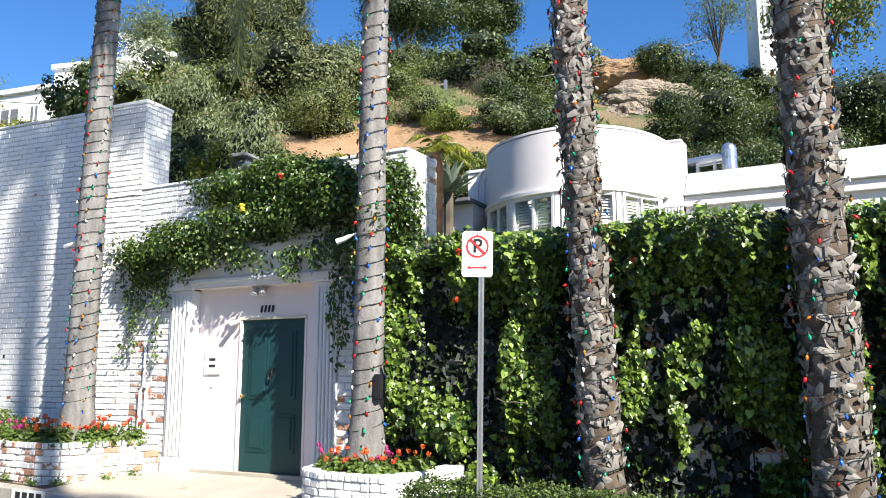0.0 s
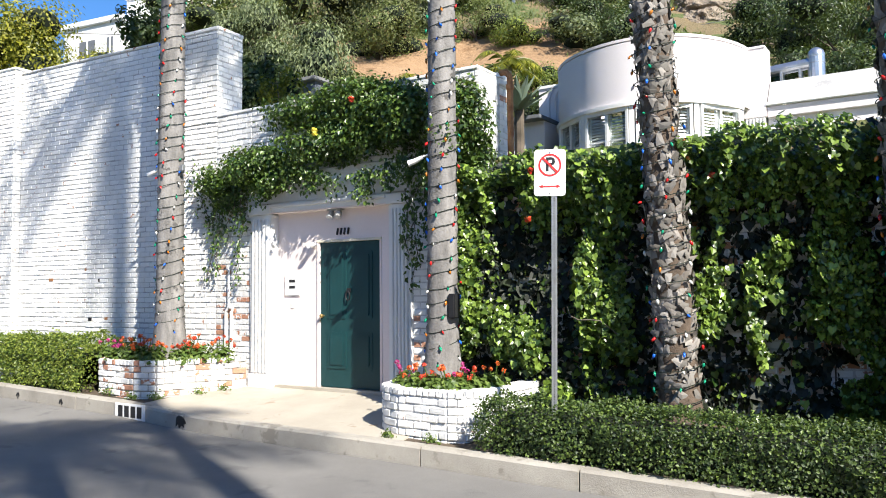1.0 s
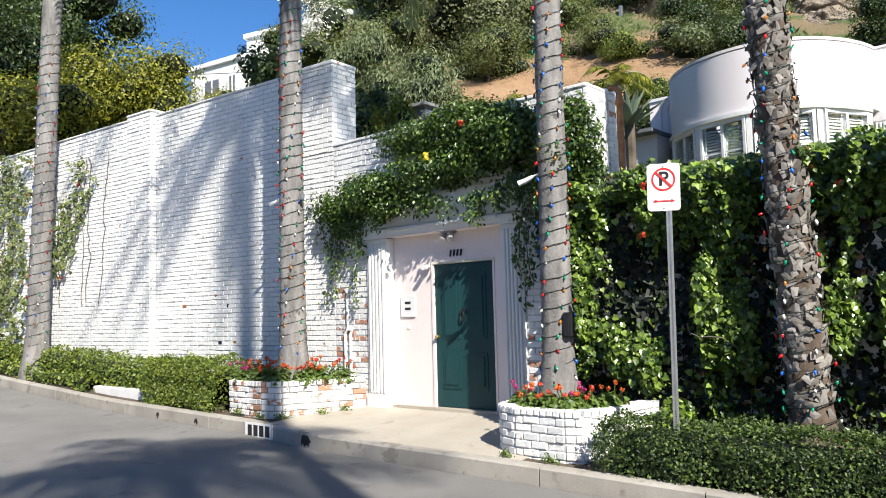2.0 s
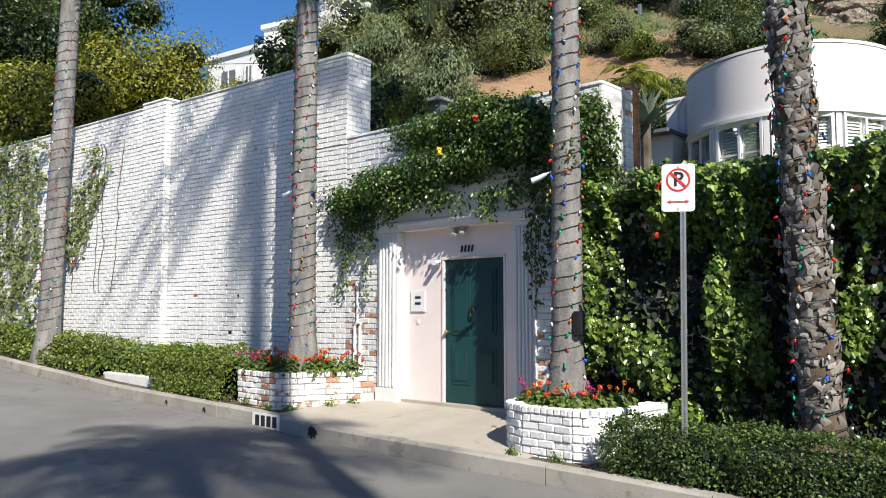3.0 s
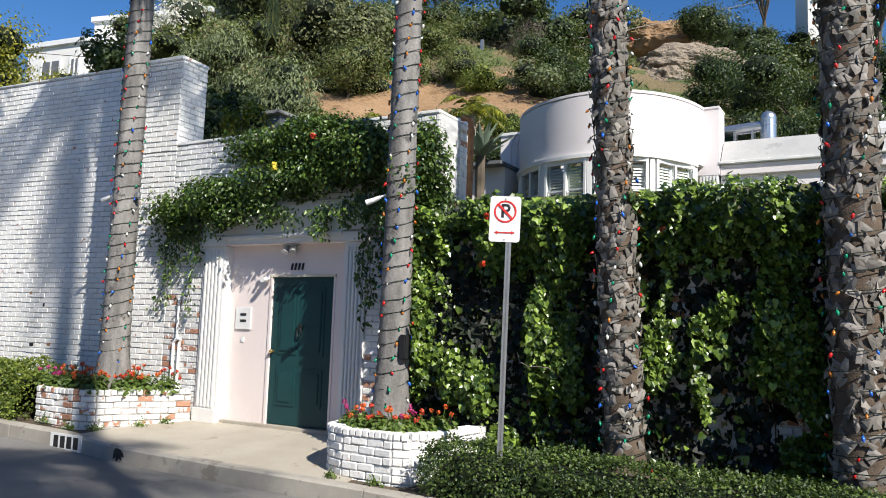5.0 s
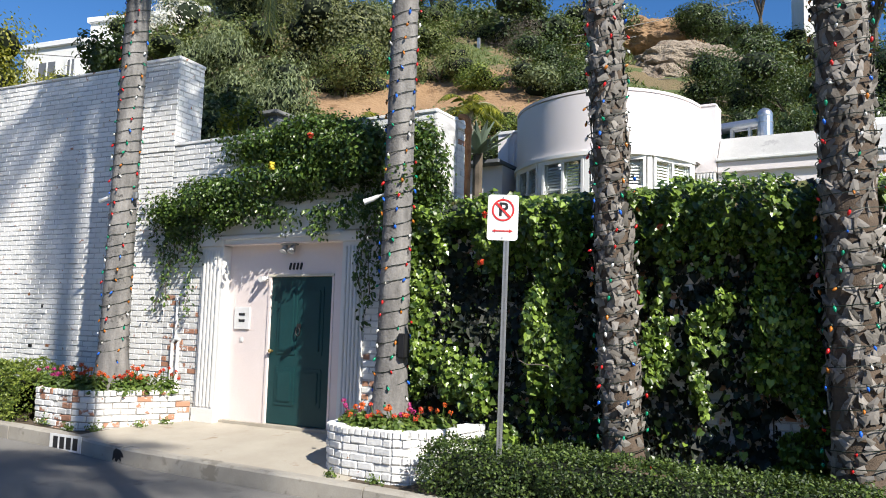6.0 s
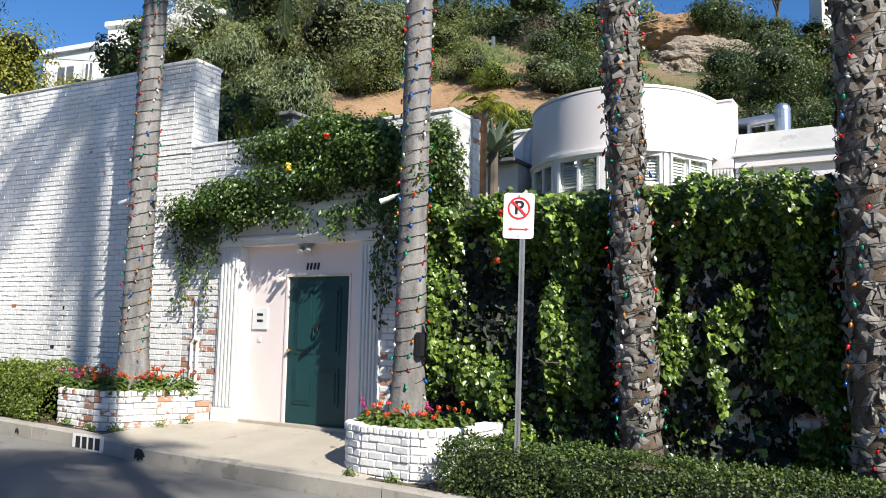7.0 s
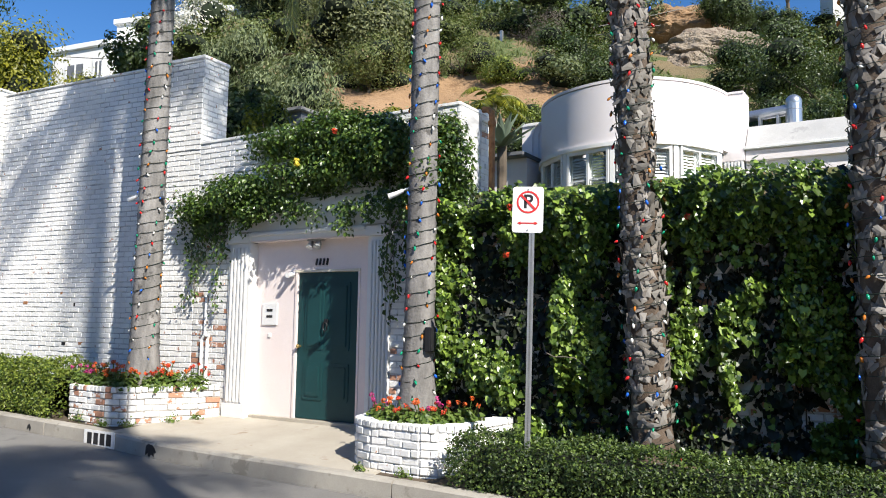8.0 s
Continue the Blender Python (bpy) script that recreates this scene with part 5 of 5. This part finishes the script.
grass = leaves("hillside_grass", np.stack([x, y, z - 0.03], 1), np.tile((0.3, -0.8, 0.4), (len(x), 1)), rr.uniform(0.12, 0.36, len(x)), rr, NEEDLE_V * np.array([1, 1.1, 1]), OVAL_F, -0.9, 0.5)
tagged(finish("hillside_grass", grass, L_SCRUB, None), "tufts of dry and green grass over the slope", "grass", kind="stuff")


def young_palm(x, y, z, seed, reach, mat_label):
    rr = np.random.default_rng(seed)
    t = thing("young_palm", mat_label, "palm tree")
    g = hill_z(x, y) - 0.2
    part("trunk", tube([(x, y, g), (x, y, (g + z) / 2), (x, y, z)], [0.22, 0.18, 0.14], 10), M_BOOT, t)
    crown(t, (x, y, z), 16, reach, rr, 0.4, 26, mat=L_YELLOW)


young_palm(*spot(-28.2, 23), 8.2, 71, 1.15, "young palm with drooping fronds before the bare bank")
young_palm(*spot(-35.2, 22), 7.3, 72, 1.0, "young yellowing palm before the bare bank")
agave = thing("agave", "large grey-green agave behind the wall", "agave", at=(-6.95, 13.4, 4.95))
rr = np.random.default_rng(5)
for i in range(22):
    az, up = rr.uniform(0, 6.28), rr.uniform(0.25, 1.2)
    d = Vector((math.cos(az) * math.cos(up), math.sin(az) * math.cos(up), math.sin(up)))
    bm = bmesh.new()
    side = d.cross(Vector((0, 0, 1))).normalized()
    nrm = side.cross(d)
    prev = None
    for s, w in ((0, 0.05), (0.35, 0.085), (0.7, 0.06), (1.0, 0.004)):
        c = d * s * 0.75 + nrm * (-0.05 * s * s)
        row = [bm.verts.new(c - side * w + nrm * 0.03), bm.verts.new(c), bm.verts.new(c + side * w + nrm * 0.03)]
        if prev:
            for k in range(2):
                bm.faces.new((prev[k], prev[k + 1], row[k + 1], row[k]))
        prev = row
    part("leaf", bm, L_AGAVE, agave)
part("stem", tube([(0, 0, -1.9), (0, 0, 0.1)], 0.1), M_WOOD, agave)
fence = thing("hillside_posts", "short row of wooden posts on the slope", "fence")
for b in (-25.4, -25.9, -30.5, -31.2, -27.6):
    x, y = spot(b, 38 if b > -26.5 else 36)
    part("post", box(x - 0.07, x + 0.07, y - 0.07, y + 0.07, hill_z(x, y) - 0.3, hill_z(x, y) + (1.5 if b > -26.5 else 0.5), 0.01), M_STEEL, fence)
for i, (b0, d0, t0, b1, d1, t1) in enumerate([(-62, 40, 0.30, -16, 40, 0.385), (-50, 36, 0.325, -8, 44, 0.42), (-55, 38, 0.275, -12, 36, 0.33)]):
    a, c = spot(b0, d0), spot(b1, d1)
    pts = [(a[0] + (c[0] - a[0]) * s, a[1] + (c[1] - a[1]) * s, 1.48 + (d0 * t0) * (1 - s) + d1 * t1 * s - 2.2 * math.sin(math.pi * s) * 0.5) for s in np.linspace(0, 1, 24)]
    tagged(part("overhead_cable", tube(pts, 0.016, 4), M_BLACK, None), "thin black overhead cable", "cable")


# ---- ivy on the garden wall ----
def fbm(p, s, seed):
    return noise.fractal(Vector((p[0] * s, p[1] * s, seed)), 1.0, 2.0, 4)


def wall_ivy(name, label, x0, x1, z0, ztop, n, size, mat, seed, depth, bare, y=WALL_Y, shape=IVY_V, tris=IVY_F, droop=0.8, sparse=1.0):
    """Leaves hung over a wall face in bulging tresses, with gaps where the wall shows."""
    rr = np.random.default_rng(seed)
    pts, nrm = [], []
    while len(pts) < n:
        x, z = rr.uniform(x0, x1), rr.uniform(z0, ztop + 0.32)
        if z > ztop + 0.08 + 0.3 * fbm((x, 0.0), 1.4, seed + 1):
            continue
        b = fbm((x * 1.7, z * 0.85), 1.0, seed)
        if bare(x, z) + 0.45 * fbm((x, z), 2.3, seed + 5) > 0.5:
            continue
        top = max(0.0, (z - ztop + 0.5) / 0.5)
        if rr.random() > min(1.0, max(sparse, (b + 0.12 + 0.35 * top) * 3.5)):
            continue
        thick = depth * (0.35 + 0.9 * max(0.0, b + 0.35)) * (1 + 0.6 * top)
        u = rr.random() ** 0.6
        pts.append((x, y - 0.03 - thick * u, z))
        nrm.append((0.75, -0.95, 0.4 + 0.7 * top))
    pts, nrm = np.array(pts), np.array(nrm)
    me = leaves(name, pts, nrm, size * (0.5 + rr.random(n) ** 2 * 1.1), rr, shape, tris, droop, 0.6)
    t = thing(name, label, "climber", kind="stuff")
    if x1 < -12:
        t.matrix_world = TURN
    finish("leaves", me, mat, t)
    bm = bmesh.new()
    for i in range(26 if x1 - x0 > 8 else 5):
        x = rr.uniform(x0 + 0.3, x1 - 0.3)
        p, z = [], z0
        while z < ztop:
            p.append((x, y - 0.03, z))
            x += rr.normal(0, 0.05)
            z += 0.18
        tube(p, 0.008, 5, bm)
    tagged(part("stems", bm, M_WOOD, t), kind="stuff")
    return t


def right_bare(x, z):
    g = 0.0
    for cx, cz, rx, rz in ((-1.75, 2.1, 0.30, 0.7), (-1.55, 1.0, 0.25, 0.7), (-0.95, 0.75, 0.5, 0.45), (-2.75, 0.6, 0.3, 0.45), (-5.75, 1.5, 0.22, 1.1)):
        g = max(g, 0.62 * math.exp(-((x - cx) / rx) ** 2 - ((z - cz) / rz) ** 2))
    return g


wall_ivy("ivy", "dense glossy green ivy over the garden wall", -5.35, 7.0, 0.0, 2.95, 62000, 0.056, L_IVY, 81, 0.38, right_bare, sparse=0.03)
# inner leaf layer whose dark colour paints the shade between the tresses
wall_ivy("ivy_shade_layer", "inner ivy leaves coloured near-black as shade against the wall", -5.35, 7.0, 0.0, 2.90, 20000, 0.085, L_IVY_SHADE, 86, 0.08, lambda x, z: 0.8 * right_bare(x, z))
wall_ivy("ivy_on_far_wall", "ragged creeper on the far end of the wall", -26, -18.6, 0.6, 5.5, 9000, 0.07, L_SCRUB, 82, 0.26, lambda x, z: 0.36 + 0.5 * max(0.0, (x + 20.2) / 1.5), y=PROUD_Y)
wall_ivy("creeper", "thin straggling creeper with red flowers on the tall wall", -19.4, -16.2, 1.9, 5.2, 620, 0.07, L_SCRUB, 83, 0.22, lambda x, z: 0.95 * (1 - math.exp(-((x + 17.6 - 0.5 * (z - 3.75)) / 0.62) ** 2 - ((z - 3.7) / 1.3) ** 2)), y=PROUD_Y)


def vine_bush():
    """The flowering vine that hangs over the doorway."""
    rr = np.random.default_rng(91)
    t = thing("flowering_vine", "bushy flowering vine hanging over the doorway", "climber")
    P, N = [], []
    for (cx, cy, cz), r, n in (((-7.2, 8.15, 3.75), (1.5, 0.55, 0.72), 15000), ((-6.0, 8.2, 3.7), (0.9, 0.5, 0.75), 8500), ((-8.5, 8.2, 3.25), (0.9, 0.42, 0.5), 5600), ((-5.3, 8.3, 3.5), (0.7, 0.4, 0.8), 7000), ((-7.4, 8.4, 4.1), (1.6, 0.5, 0.4), 5000), ((-9.3, 8.22, 3.15), (0.55, 0.3, 0.55), 2200), ((-5.32, 8.72, 3.85), (0.42, 0.3, 0.6), 4200), ((-4.95, 8.5, 3.0), (0.5, 0.35, 0.6), 4000)):
        p, q = blob_cloud(rr, n, (cx, cy, cz), r, 14, 0.6)
        P.append(p)
        N.append(q)
    p, q = np.concatenate(P), np.concatenate(N)
    ok = (p[:, 1] < WALL_Y - 0.02) | (p[:, 2] > LOW_TOP) | (p[:, 0] > -5.8)
    p, q = p[ok], q[ok]
    me = leaves("foliage", p, q, 0.060 * rr.uniform(0.55, 1.3, len(p)), rr, OVAL_V * np.array([1, 1.3, 1]), OVAL_F, 0.5, 0.6)
    finish("foliage", me, L_VINE, t)
    # trailing strands down both sides of the doorway
    P, N = [], []
    bm = bmesh.new()
    for i in range(34):
        if i < 24:
            x, z, ln = rr.uniform(-10.0, -8.95), rr.uniform(2.9, 3.6), rr.uniform(0.3, 1.0) * (2.0 if i % 4 == 0 else 1.0)
        else:
            x, z, ln = rr.uniform(-5.85, -5.4), rr.uniform(2.8, 3.3), rr.uniform(0.6, 1.6)
        y = WALL_Y - rr.uniform(0.04, 0.2)
        pts = []
        for s in range(12):
            pts.append((x, y, z - ln * s / 11))
            x += rr.normal(0, 0.035)
            y = min(WALL_Y - 0.04, y + rr.normal(0, 0.02))
        tube(pts, 0.005, 4, bm)
        a = np.array(pts)
        k = rr.integers(0, 12, int(62 * ln))
        P.append(a[k] + rr.normal(0, 0.05, (len(k), 3)) * np.array([1, 0.5, 1]))
        N.append(np.tile((0.6, -0.9, 0.5), (len(k), 1)))
    # fringe below the bush
    for i in range(60):
        x, ln = rr.uniform(-8.7, -5.6), rr.uniform(0.1, 0.45)
        z = 3.2 + 0.1 * math.sin(x * 3)
        k = rr.random(int(70 * ln) + 4)
        P.append(np.stack([x + rr.normal(0, 0.03, len(k)), WALL_Y - 0.22 + rr.normal(0, 0.08, len(k)), z - k * ln], 1))
        N.append(np.tile((0.6, -0.9, 0.5), (len(k), 1)))
    p, q = np.concatenate(P), np.concatenate(N)
    p[:, 1] = np.minimum(p[:, 1], WALL_Y - 0.08)
    me = leaves("strand", p, q, 0.065 * rr.uniform(0.5, 1.3, len(p)), rr, OVAL_V, OVAL_F, 0.7, 0.6)
    finish("strand", me, L_VINE, t, kind="stuff")
    for i in range(14):
        x = rr.uniform(-8.2, -5.5)
        tube([(x, 8.3, 3.9), (x + rr.normal(0, 0.1), 8.15, 3.7), (x + rr.normal(0, 0.2), 8.15, 3.4)], 0.012, 5, bm)
    tagged(part("stem", bm, M_WOOD, t), kind="stuff")
    return t


vine_bush()
tagged(part("bare_tendril", tube([(-3.60, 7.98, 1.32), (-3.53, 7.9, 1.22), (-3.42, 7.88, 1.175), (-3.30, 7.88, 1.18), (-3.19, 7.9, 1.17), (-3.10, 7.93, 1.10), (-3.03, 7.99, 1.02)], 0.006, 5), L_TWIG, None, smooth=True), "pale bare tendril looping in front of the ivy", "climber")


def blossom(name, mat, x, y, z, r, seed, label):
    rr = np.random.default_rng(seed)
    n = 16
    d = rr.normal(0, 1, (n, 3))
    d /= np.linalg.norm(d, axis=1)[:, None]
    d[:, 1] = -abs(d[:, 1])
    me = leaves(name, np.array([x, y, z]) + d * r * 0.4, d, np.full(n, r), rr, OVAL_V * np.array([1, 1.6, 1]), OVAL_F, 0.0, 0.2)
    ob = finish(name, me, mat, None)
    return tagged(ob, label, "flower")


for i, (x, y, z, m, c) in enumerate([(-6.28, 7.55, 3.92, P_RED, "red"), (-6.95, 7.6, 3.62, P_YELLOW, "yellow"), (-6.9, 7.55, 3.55, P_YELLOW, "yellow"), (-4.05, 7.95, 2.30, P_RED, "red"),
                                     (-2.0, 7.95, 2.62, P_RED, "red"), (-17.25, 7.55, 4.55, P_RED, "red"), (-19.6, 7.4, 4.6, P_RED, "red"), (-4.0, 7.95, 2.85, P_RED, "red"), (-18.0, 7.5, 2.55, P_RED, "red")]):
    blossom("blossom", m, x, y, z, 0.045, 200 + i, c + " blossom opening on the climber")


# ---- hedges and flowers ----
def hedge(label, x0, x1, y0, y1, z_of, height, n, size, mat, seed, wild=0.06):
    rr = np.random.default_rng(seed)
    t = thing("hedge", label, "hedge", kind="stuff")
    x = rr.uniform(x0, x1, n)
    ends = rr.random(n) < min(0.2, 0.25 / (x1 - x0))
    x = np.where(ends, np.where(rr.random(n) < 0.5, x0, x1) + rr.normal(0, 0.03, n), x)
    side = rr.random(n)
    y = np.where((side < 0.45) & ~ends, y0 + 0.10 * rr.random(n) ** 2, rr.uniform(y0, y1, n))
    h = np.array([height + wild * 1.6 * fbm((a * 1.6, b * 1.6), 1.0, seed) for a, b in zip(x, y)])
    edge = 1 - 0.3 * np.clip((y0 + 0.16 - y) / 0.16, 0, 1) ** 2
    zf = np.where((side < 0.45) | ends, rr.random(n) ** 0.8, 1 - 0.14 * rr.random(n) ** 2)
    base = np.array([z_of(a) for a in x])
    z = base + h * edge * zf + rr.normal(0, 0.02, n)
    y = y + 0.07 * np.array([fbm((a * 3, c * 3), 1.0, seed + 2) for a, c in zip(x, z)])
    p = np.stack([x, y, z], 1)
    q = np.stack([np.full(n, 0.1), np.where(side < 0.45, -1.0, -0.2), np.where(side < 0.45, 0.4, 1.0)], 1)
    me = leaves("foliage", p, q, size * rr.uniform(0.55, 1.3, n), rr, OVAL_V * np.array([1, 1.25, 1]), OVAL_F, -0.2, 0.7)
    finish("foliage", me, mat, t)
    # folded dark sheet in place of the shade within the hedge
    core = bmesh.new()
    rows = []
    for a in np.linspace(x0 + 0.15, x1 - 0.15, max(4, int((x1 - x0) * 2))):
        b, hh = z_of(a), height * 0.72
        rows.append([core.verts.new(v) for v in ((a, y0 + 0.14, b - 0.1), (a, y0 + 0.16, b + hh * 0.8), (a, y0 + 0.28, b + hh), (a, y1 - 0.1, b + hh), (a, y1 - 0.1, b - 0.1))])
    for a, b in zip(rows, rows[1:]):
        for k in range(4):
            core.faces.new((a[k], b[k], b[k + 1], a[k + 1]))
    part("hedge_shade_core", core, L_SHADE_CORE, t)
    return t


hedge("clipped low green hedge along the kerb", -4.05, 9.0, 6.72, 7.5, lambda x: kerb_z(x), 0.50, 52000, 0.034, L_BOX, 301)
hedge("clipped green bush block beside the brick planter", -13.0, -10.78, 6.78, 7.7, lambda x: kerb_z(x), 0.72, 14000, 0.042, L_HEDGE, 302, 0.10)
hedge("low green hedge under the tall wall", -40, -12.6, 7.05, 7.75, lambda x: kerb_z(x) + 0.12, 0.52, 26000, 0.06, L_HEDGE, 303, 0.14)
hedge("low green creeping plants behind the kerb", -40, -15.2, 6.82, 7.3, lambda x: kerb_z(x), 0.28, 6000, 0.075, L_HEDGE, 304, 0.1)


def flower_plant(name, label, x, y, z, r, petal, heads, seed, high=0.3):
    rr = np.random.default_rng(seed)
    t = thing(name, label, "flower", group="planter flowers")
    d = rr.normal(0, 1, (220, 3))
    d /= np.linalg.norm(d, axis=1)[:, None]
    d[:, 2] = abs(d[:, 2])
    p = np.array([x, y, z]) + d * np.array([r, r, high * 0.75]) * rr.uniform(0.5, 1.1, (220, 1))
    finish("leaves", leaves("leaves", p, d + np.array([0, 0, 0.6]), 0.06 * rr.uniform(0.6, 1.2, 220), rr, IVY_V, IVY_F, -0.1, 0.4), L_GERAN, t)
    for i in range(heads):
        a, s = rr.uniform(0, 6.28), rr.random() ** 0.5
        c = np.array([x + r * s * math.cos(a), y + r * s * math.sin(a), z + high * rr.uniform(0.5, 1.2)])
        dd = rr.normal(0, 1, (34, 3))
        dd /= np.linalg.norm(dd, axis=1)[:, None]
        finish("flower_head", leaves("flower_head", c + dd * 0.021, dd, np.full(34, 0.020), rr, OVAL_V * np.array([1, 1.8, 1]), OVAL_F, 0.0, 0.3), petal, t)
        part("stem", tube([(x + (c[0] - x) * 0.3, y + (c[1] - y) * 0.3, z), tuple(c)], 0.005, 4), L_GERAN, t)


for i, (x, y, m, c) in enumerate([(-10.62, 7.2, P_MAGENTA, "magenta"), (-10.35, 7.15, P_MAGENTA, "magenta"), (-10.2, 7.25, P_ORANGE, "orange-red"), (-9.98, 7.15, P_ORANGE, "orange-red"), (-9.62, 7.2, P_ORANGE, "orange-red"),
                                  (-9.42, 7.5, P_RED, "red"), (-9.3, 7.75, P_ORANGE, "orange-red"), (-9.15, 8.0, P_RED, "red"), (-9.5, 7.75, P_ORANGE, "orange-red"), (-9.75, 7.2, P_RED, "red")]):
    flower_plant("geranium", c + " geranium in the brick planter", x, y, 0.52, 0.2, m, (9, 6, 9, 8, 9, 10, 9, 6, 9, 6)[i], 400 + i, 0.32 if i > 1 else 0.28)
for i, (x, y, m, c) in enumerate([(-5.3, 7.35, P_MAGENTA, "magenta"), (-5.05, 7.2, P_ORANGE, "orange-red"), (-4.8, 7.15, P_RED, "red"), (-4.6, 7.2, P_ORANGE, "orange-red"), (-4.45, 7.35, P_RED, "red"), (-4.35, 7.6, P_ORANGE, "orange-red"), (-4.62, 7.35, P_MAGENTA, "magenta")]):
    flower_plant("geranium", c + " geranium in the rounded planter", x, y, 0.41, 0.19, m, (6, 5, 6, 5, 6, 4, 5)[i], 430 + i, 0.24)

pipes = thing("wall_conduit", "pair of white painted pipes on the worn brick", "conduit", kind="structure")
for x in (-9.42, -9.30):
    part("pipe", tube([(x, WALL_Y - 0.03, 0.3), (x, WALL_Y - 0.03, 1.22), (x + 0.04, WALL_Y - 0.03, 1.27), (-9.36, WALL_Y - 0.03, 1.29)], 0.024, 8), M_TRIM, pipes)
part("upper_pipe", tube([(-9.36, WALL_Y - 0.03, 1.28), (-9.36, WALL_Y - 0.03, 1.9)], 0.02, 8), M_TRIM, pipes)

# weeds at the foot of the planters and along the kerb
rr = np.random.default_rng(640)
for x, y, s in ((-10.3, 6.9, 0.16), (-9.7, 6.88, 0.13), (-9.35, 7.0, 0.16), (-9.1, 7.55, 0.15), (-9.0, 7.9, 0.12), (-5.2, 6.84, 0.09), (-4.62, 6.8, 0.10), (-12.9, 6.83, 0.12), (-15.4, 6.85, 0.14)):
    k = 70
    d = rr.normal(0, 1, (k, 3))
    d /= np.linalg.norm(d, axis=1)[:, None]
    d[:, 2] = abs(d[:, 2])
    c = np.array([x, y, verge_top(x, y) - 0.01]) + d * np.array([s * 1.3, s * 0.6, s]) * rr.uniform(0.2, 1, (k, 1))
    w = finish("weed", leaves("weed", c, d, 0.045 * rr.uniform(0.6, 1.2, k), rr, OVAL_V, OVAL_F, -0.4, 0.6), L_GERAN, None)
    tagged(w, "small green weed growing out of a joint by the kerb", "weed", "kerbside weeds", "stuff")

# ---- loose bricks of the walls: nearest ones singly, the rest joined ----
near = [b for b in courses(rng, -9.67, -8.90, 0.02, 3.0, WALL_Y)]
near += [b for b in courses(rng, -5.92, -5.55, 0.02, 2.6, WALL_Y)]
rest_entry = courses(rng, -9.67, -8.90, 3.02, LOW_TOP, WALL_Y) + courses(rng, -8.9, -4.9, 3.26, LOW_TOP, WALL_Y) + courses(rng, -5.55, -4.9, 0.02, 3.24, WALL_Y)
unit = {}
for i, (x0, x1, y0, y1, z0, z1) in enumerate(near):
    key = (round(x1 - x0, 3), 0 if not 0.6 < z0 < 1.85 + 0.15 * math.sin(x0 * 9) else 2 if 0.85 < z0 < 1.4 else 1)
    if key not in unit:
        v, f = brick_arrays([(-key[0] / 2, key[0] / 2, -0.014, 0.01, -0.036, 0.036)])
        unit[key] = bulk("brick", v, f)
        unit[key].materials.append((M_BRICK, M_BRICK_WORN, M_BRICK_BARE)[key[1]])
    ob = new("brick", unit[key])
    ob.parent = wall_door
    ob.location = ((x0 + x1) / 2, WALL_Y + (y0 + 0.014 - WALL_Y), (z0 + z1) / 2)
finish("brickwork", bulk("brickwork", *brick_arrays(rest_entry)), M_BRICK, wall_door, kind="stuff")
left_b = courses(rng, -26, STEP_X - 0.83, 0.1, LEFT_TOP - 0.045, PROUD_Y) + courses(rng, STEP_X + 0.015, -10.45, 0.02, LEFT_TOP - 0.045, WALL_Y) + courses(rng, -10.45, -9.67, 0.02, 4.2, WALL_Y)
finish("brickwork", bulk("brickwork", *brick_arrays(left_b)), M_BRICK, wall_left, kind="stuff")
finish("brickwork", bulk("brickwork", *brick_arrays(courses(rng, STEP_X - 0.82, STEP_X + 0.01, 0.02, LEFT_TOP + 0.03, PROUD_Y - 0.02))), M_BRICK, buttress, kind="stuff")
v, f = brick_arrays(courses(rng, -WALL_Y, -PROUD_Y + 0.018, 0.02, LEFT_TOP + 0.03, 0.0))
v = np.stack([-v[:, 1] + STEP_X + 0.012, -v[:, 0], v[:, 2]], 1)
finish("brickwork_side", bulk("brickwork_side", v, f[:, ::-1]), M_BRICK, buttress, kind="stuff")
finish("brickwork", bulk("brickwork", *brick_arrays(courses(rng, -10.45, -9.66, 4.2, LEFT_TOP - 0.02, WALL_Y - 0.012))), M_BRICK, pier, kind="stuff")
v, f = brick_arrays(courses(rng, -BACK - 0.01, -WALL_Y + 0.012, LOW_TOP, LEFT_TOP - 0.02, 0.0))
v = np.stack([-v[:, 1] - 9.665, -v[:, 0], v[:, 2]], 1)
finish("brickwork_side", bulk("brickwork_side", v, f[:, ::-1]), M_BRICK, pier, kind="stuff")
finish("brickwork", bulk("brickwork", *brick_arrays(courses(rng, -4.9, 4.0, -0.2, RIGHT_TOP, WALL_Y))), M_BRICK_WORN, wall_right, kind="stuff")
v, f = brick_arrays(courses(rng, -5.55, -4.98, 2.5, 4.22, 8.95))
finish("brickwork", bulk("brickwork", v, f), M_BRICK_WORN, p2, kind="stuff")
v, f = brick_arrays(courses(rng, -9.22, -8.95, 2.5, 4.22, 0.0))
v = np.stack([-v[:, 1] - 4.98, -v[:, 0], v[:, 2]], 1)
finish("brickwork_side", bulk("brickwork_side", v, f[:, ::-1]), M_BRICK_WORN, p2, kind="stuff")
# red blocks are chips; black ones paint the shade of brick voids
for x, z, w, m in ((-12.62, 1.08, 0.10, M_BLACK), (-12.2, 1.10, 0.09, M_RUST), (-12.75, 1.95, 0.06, M_RUST), (-13.7, 1.78, 0.12, M_RUST), (-12.4, 1.75, 0.05, M_BLACK)):
    part("missing_brick", box(x - w / 2, x + w / 2, WALL_Y - 0.012, WALL_Y + 0.01, z - 0.03, z + 0.03, 0.004), m, wall_left, "chipped red brick face, black where it stands for a shaded void")
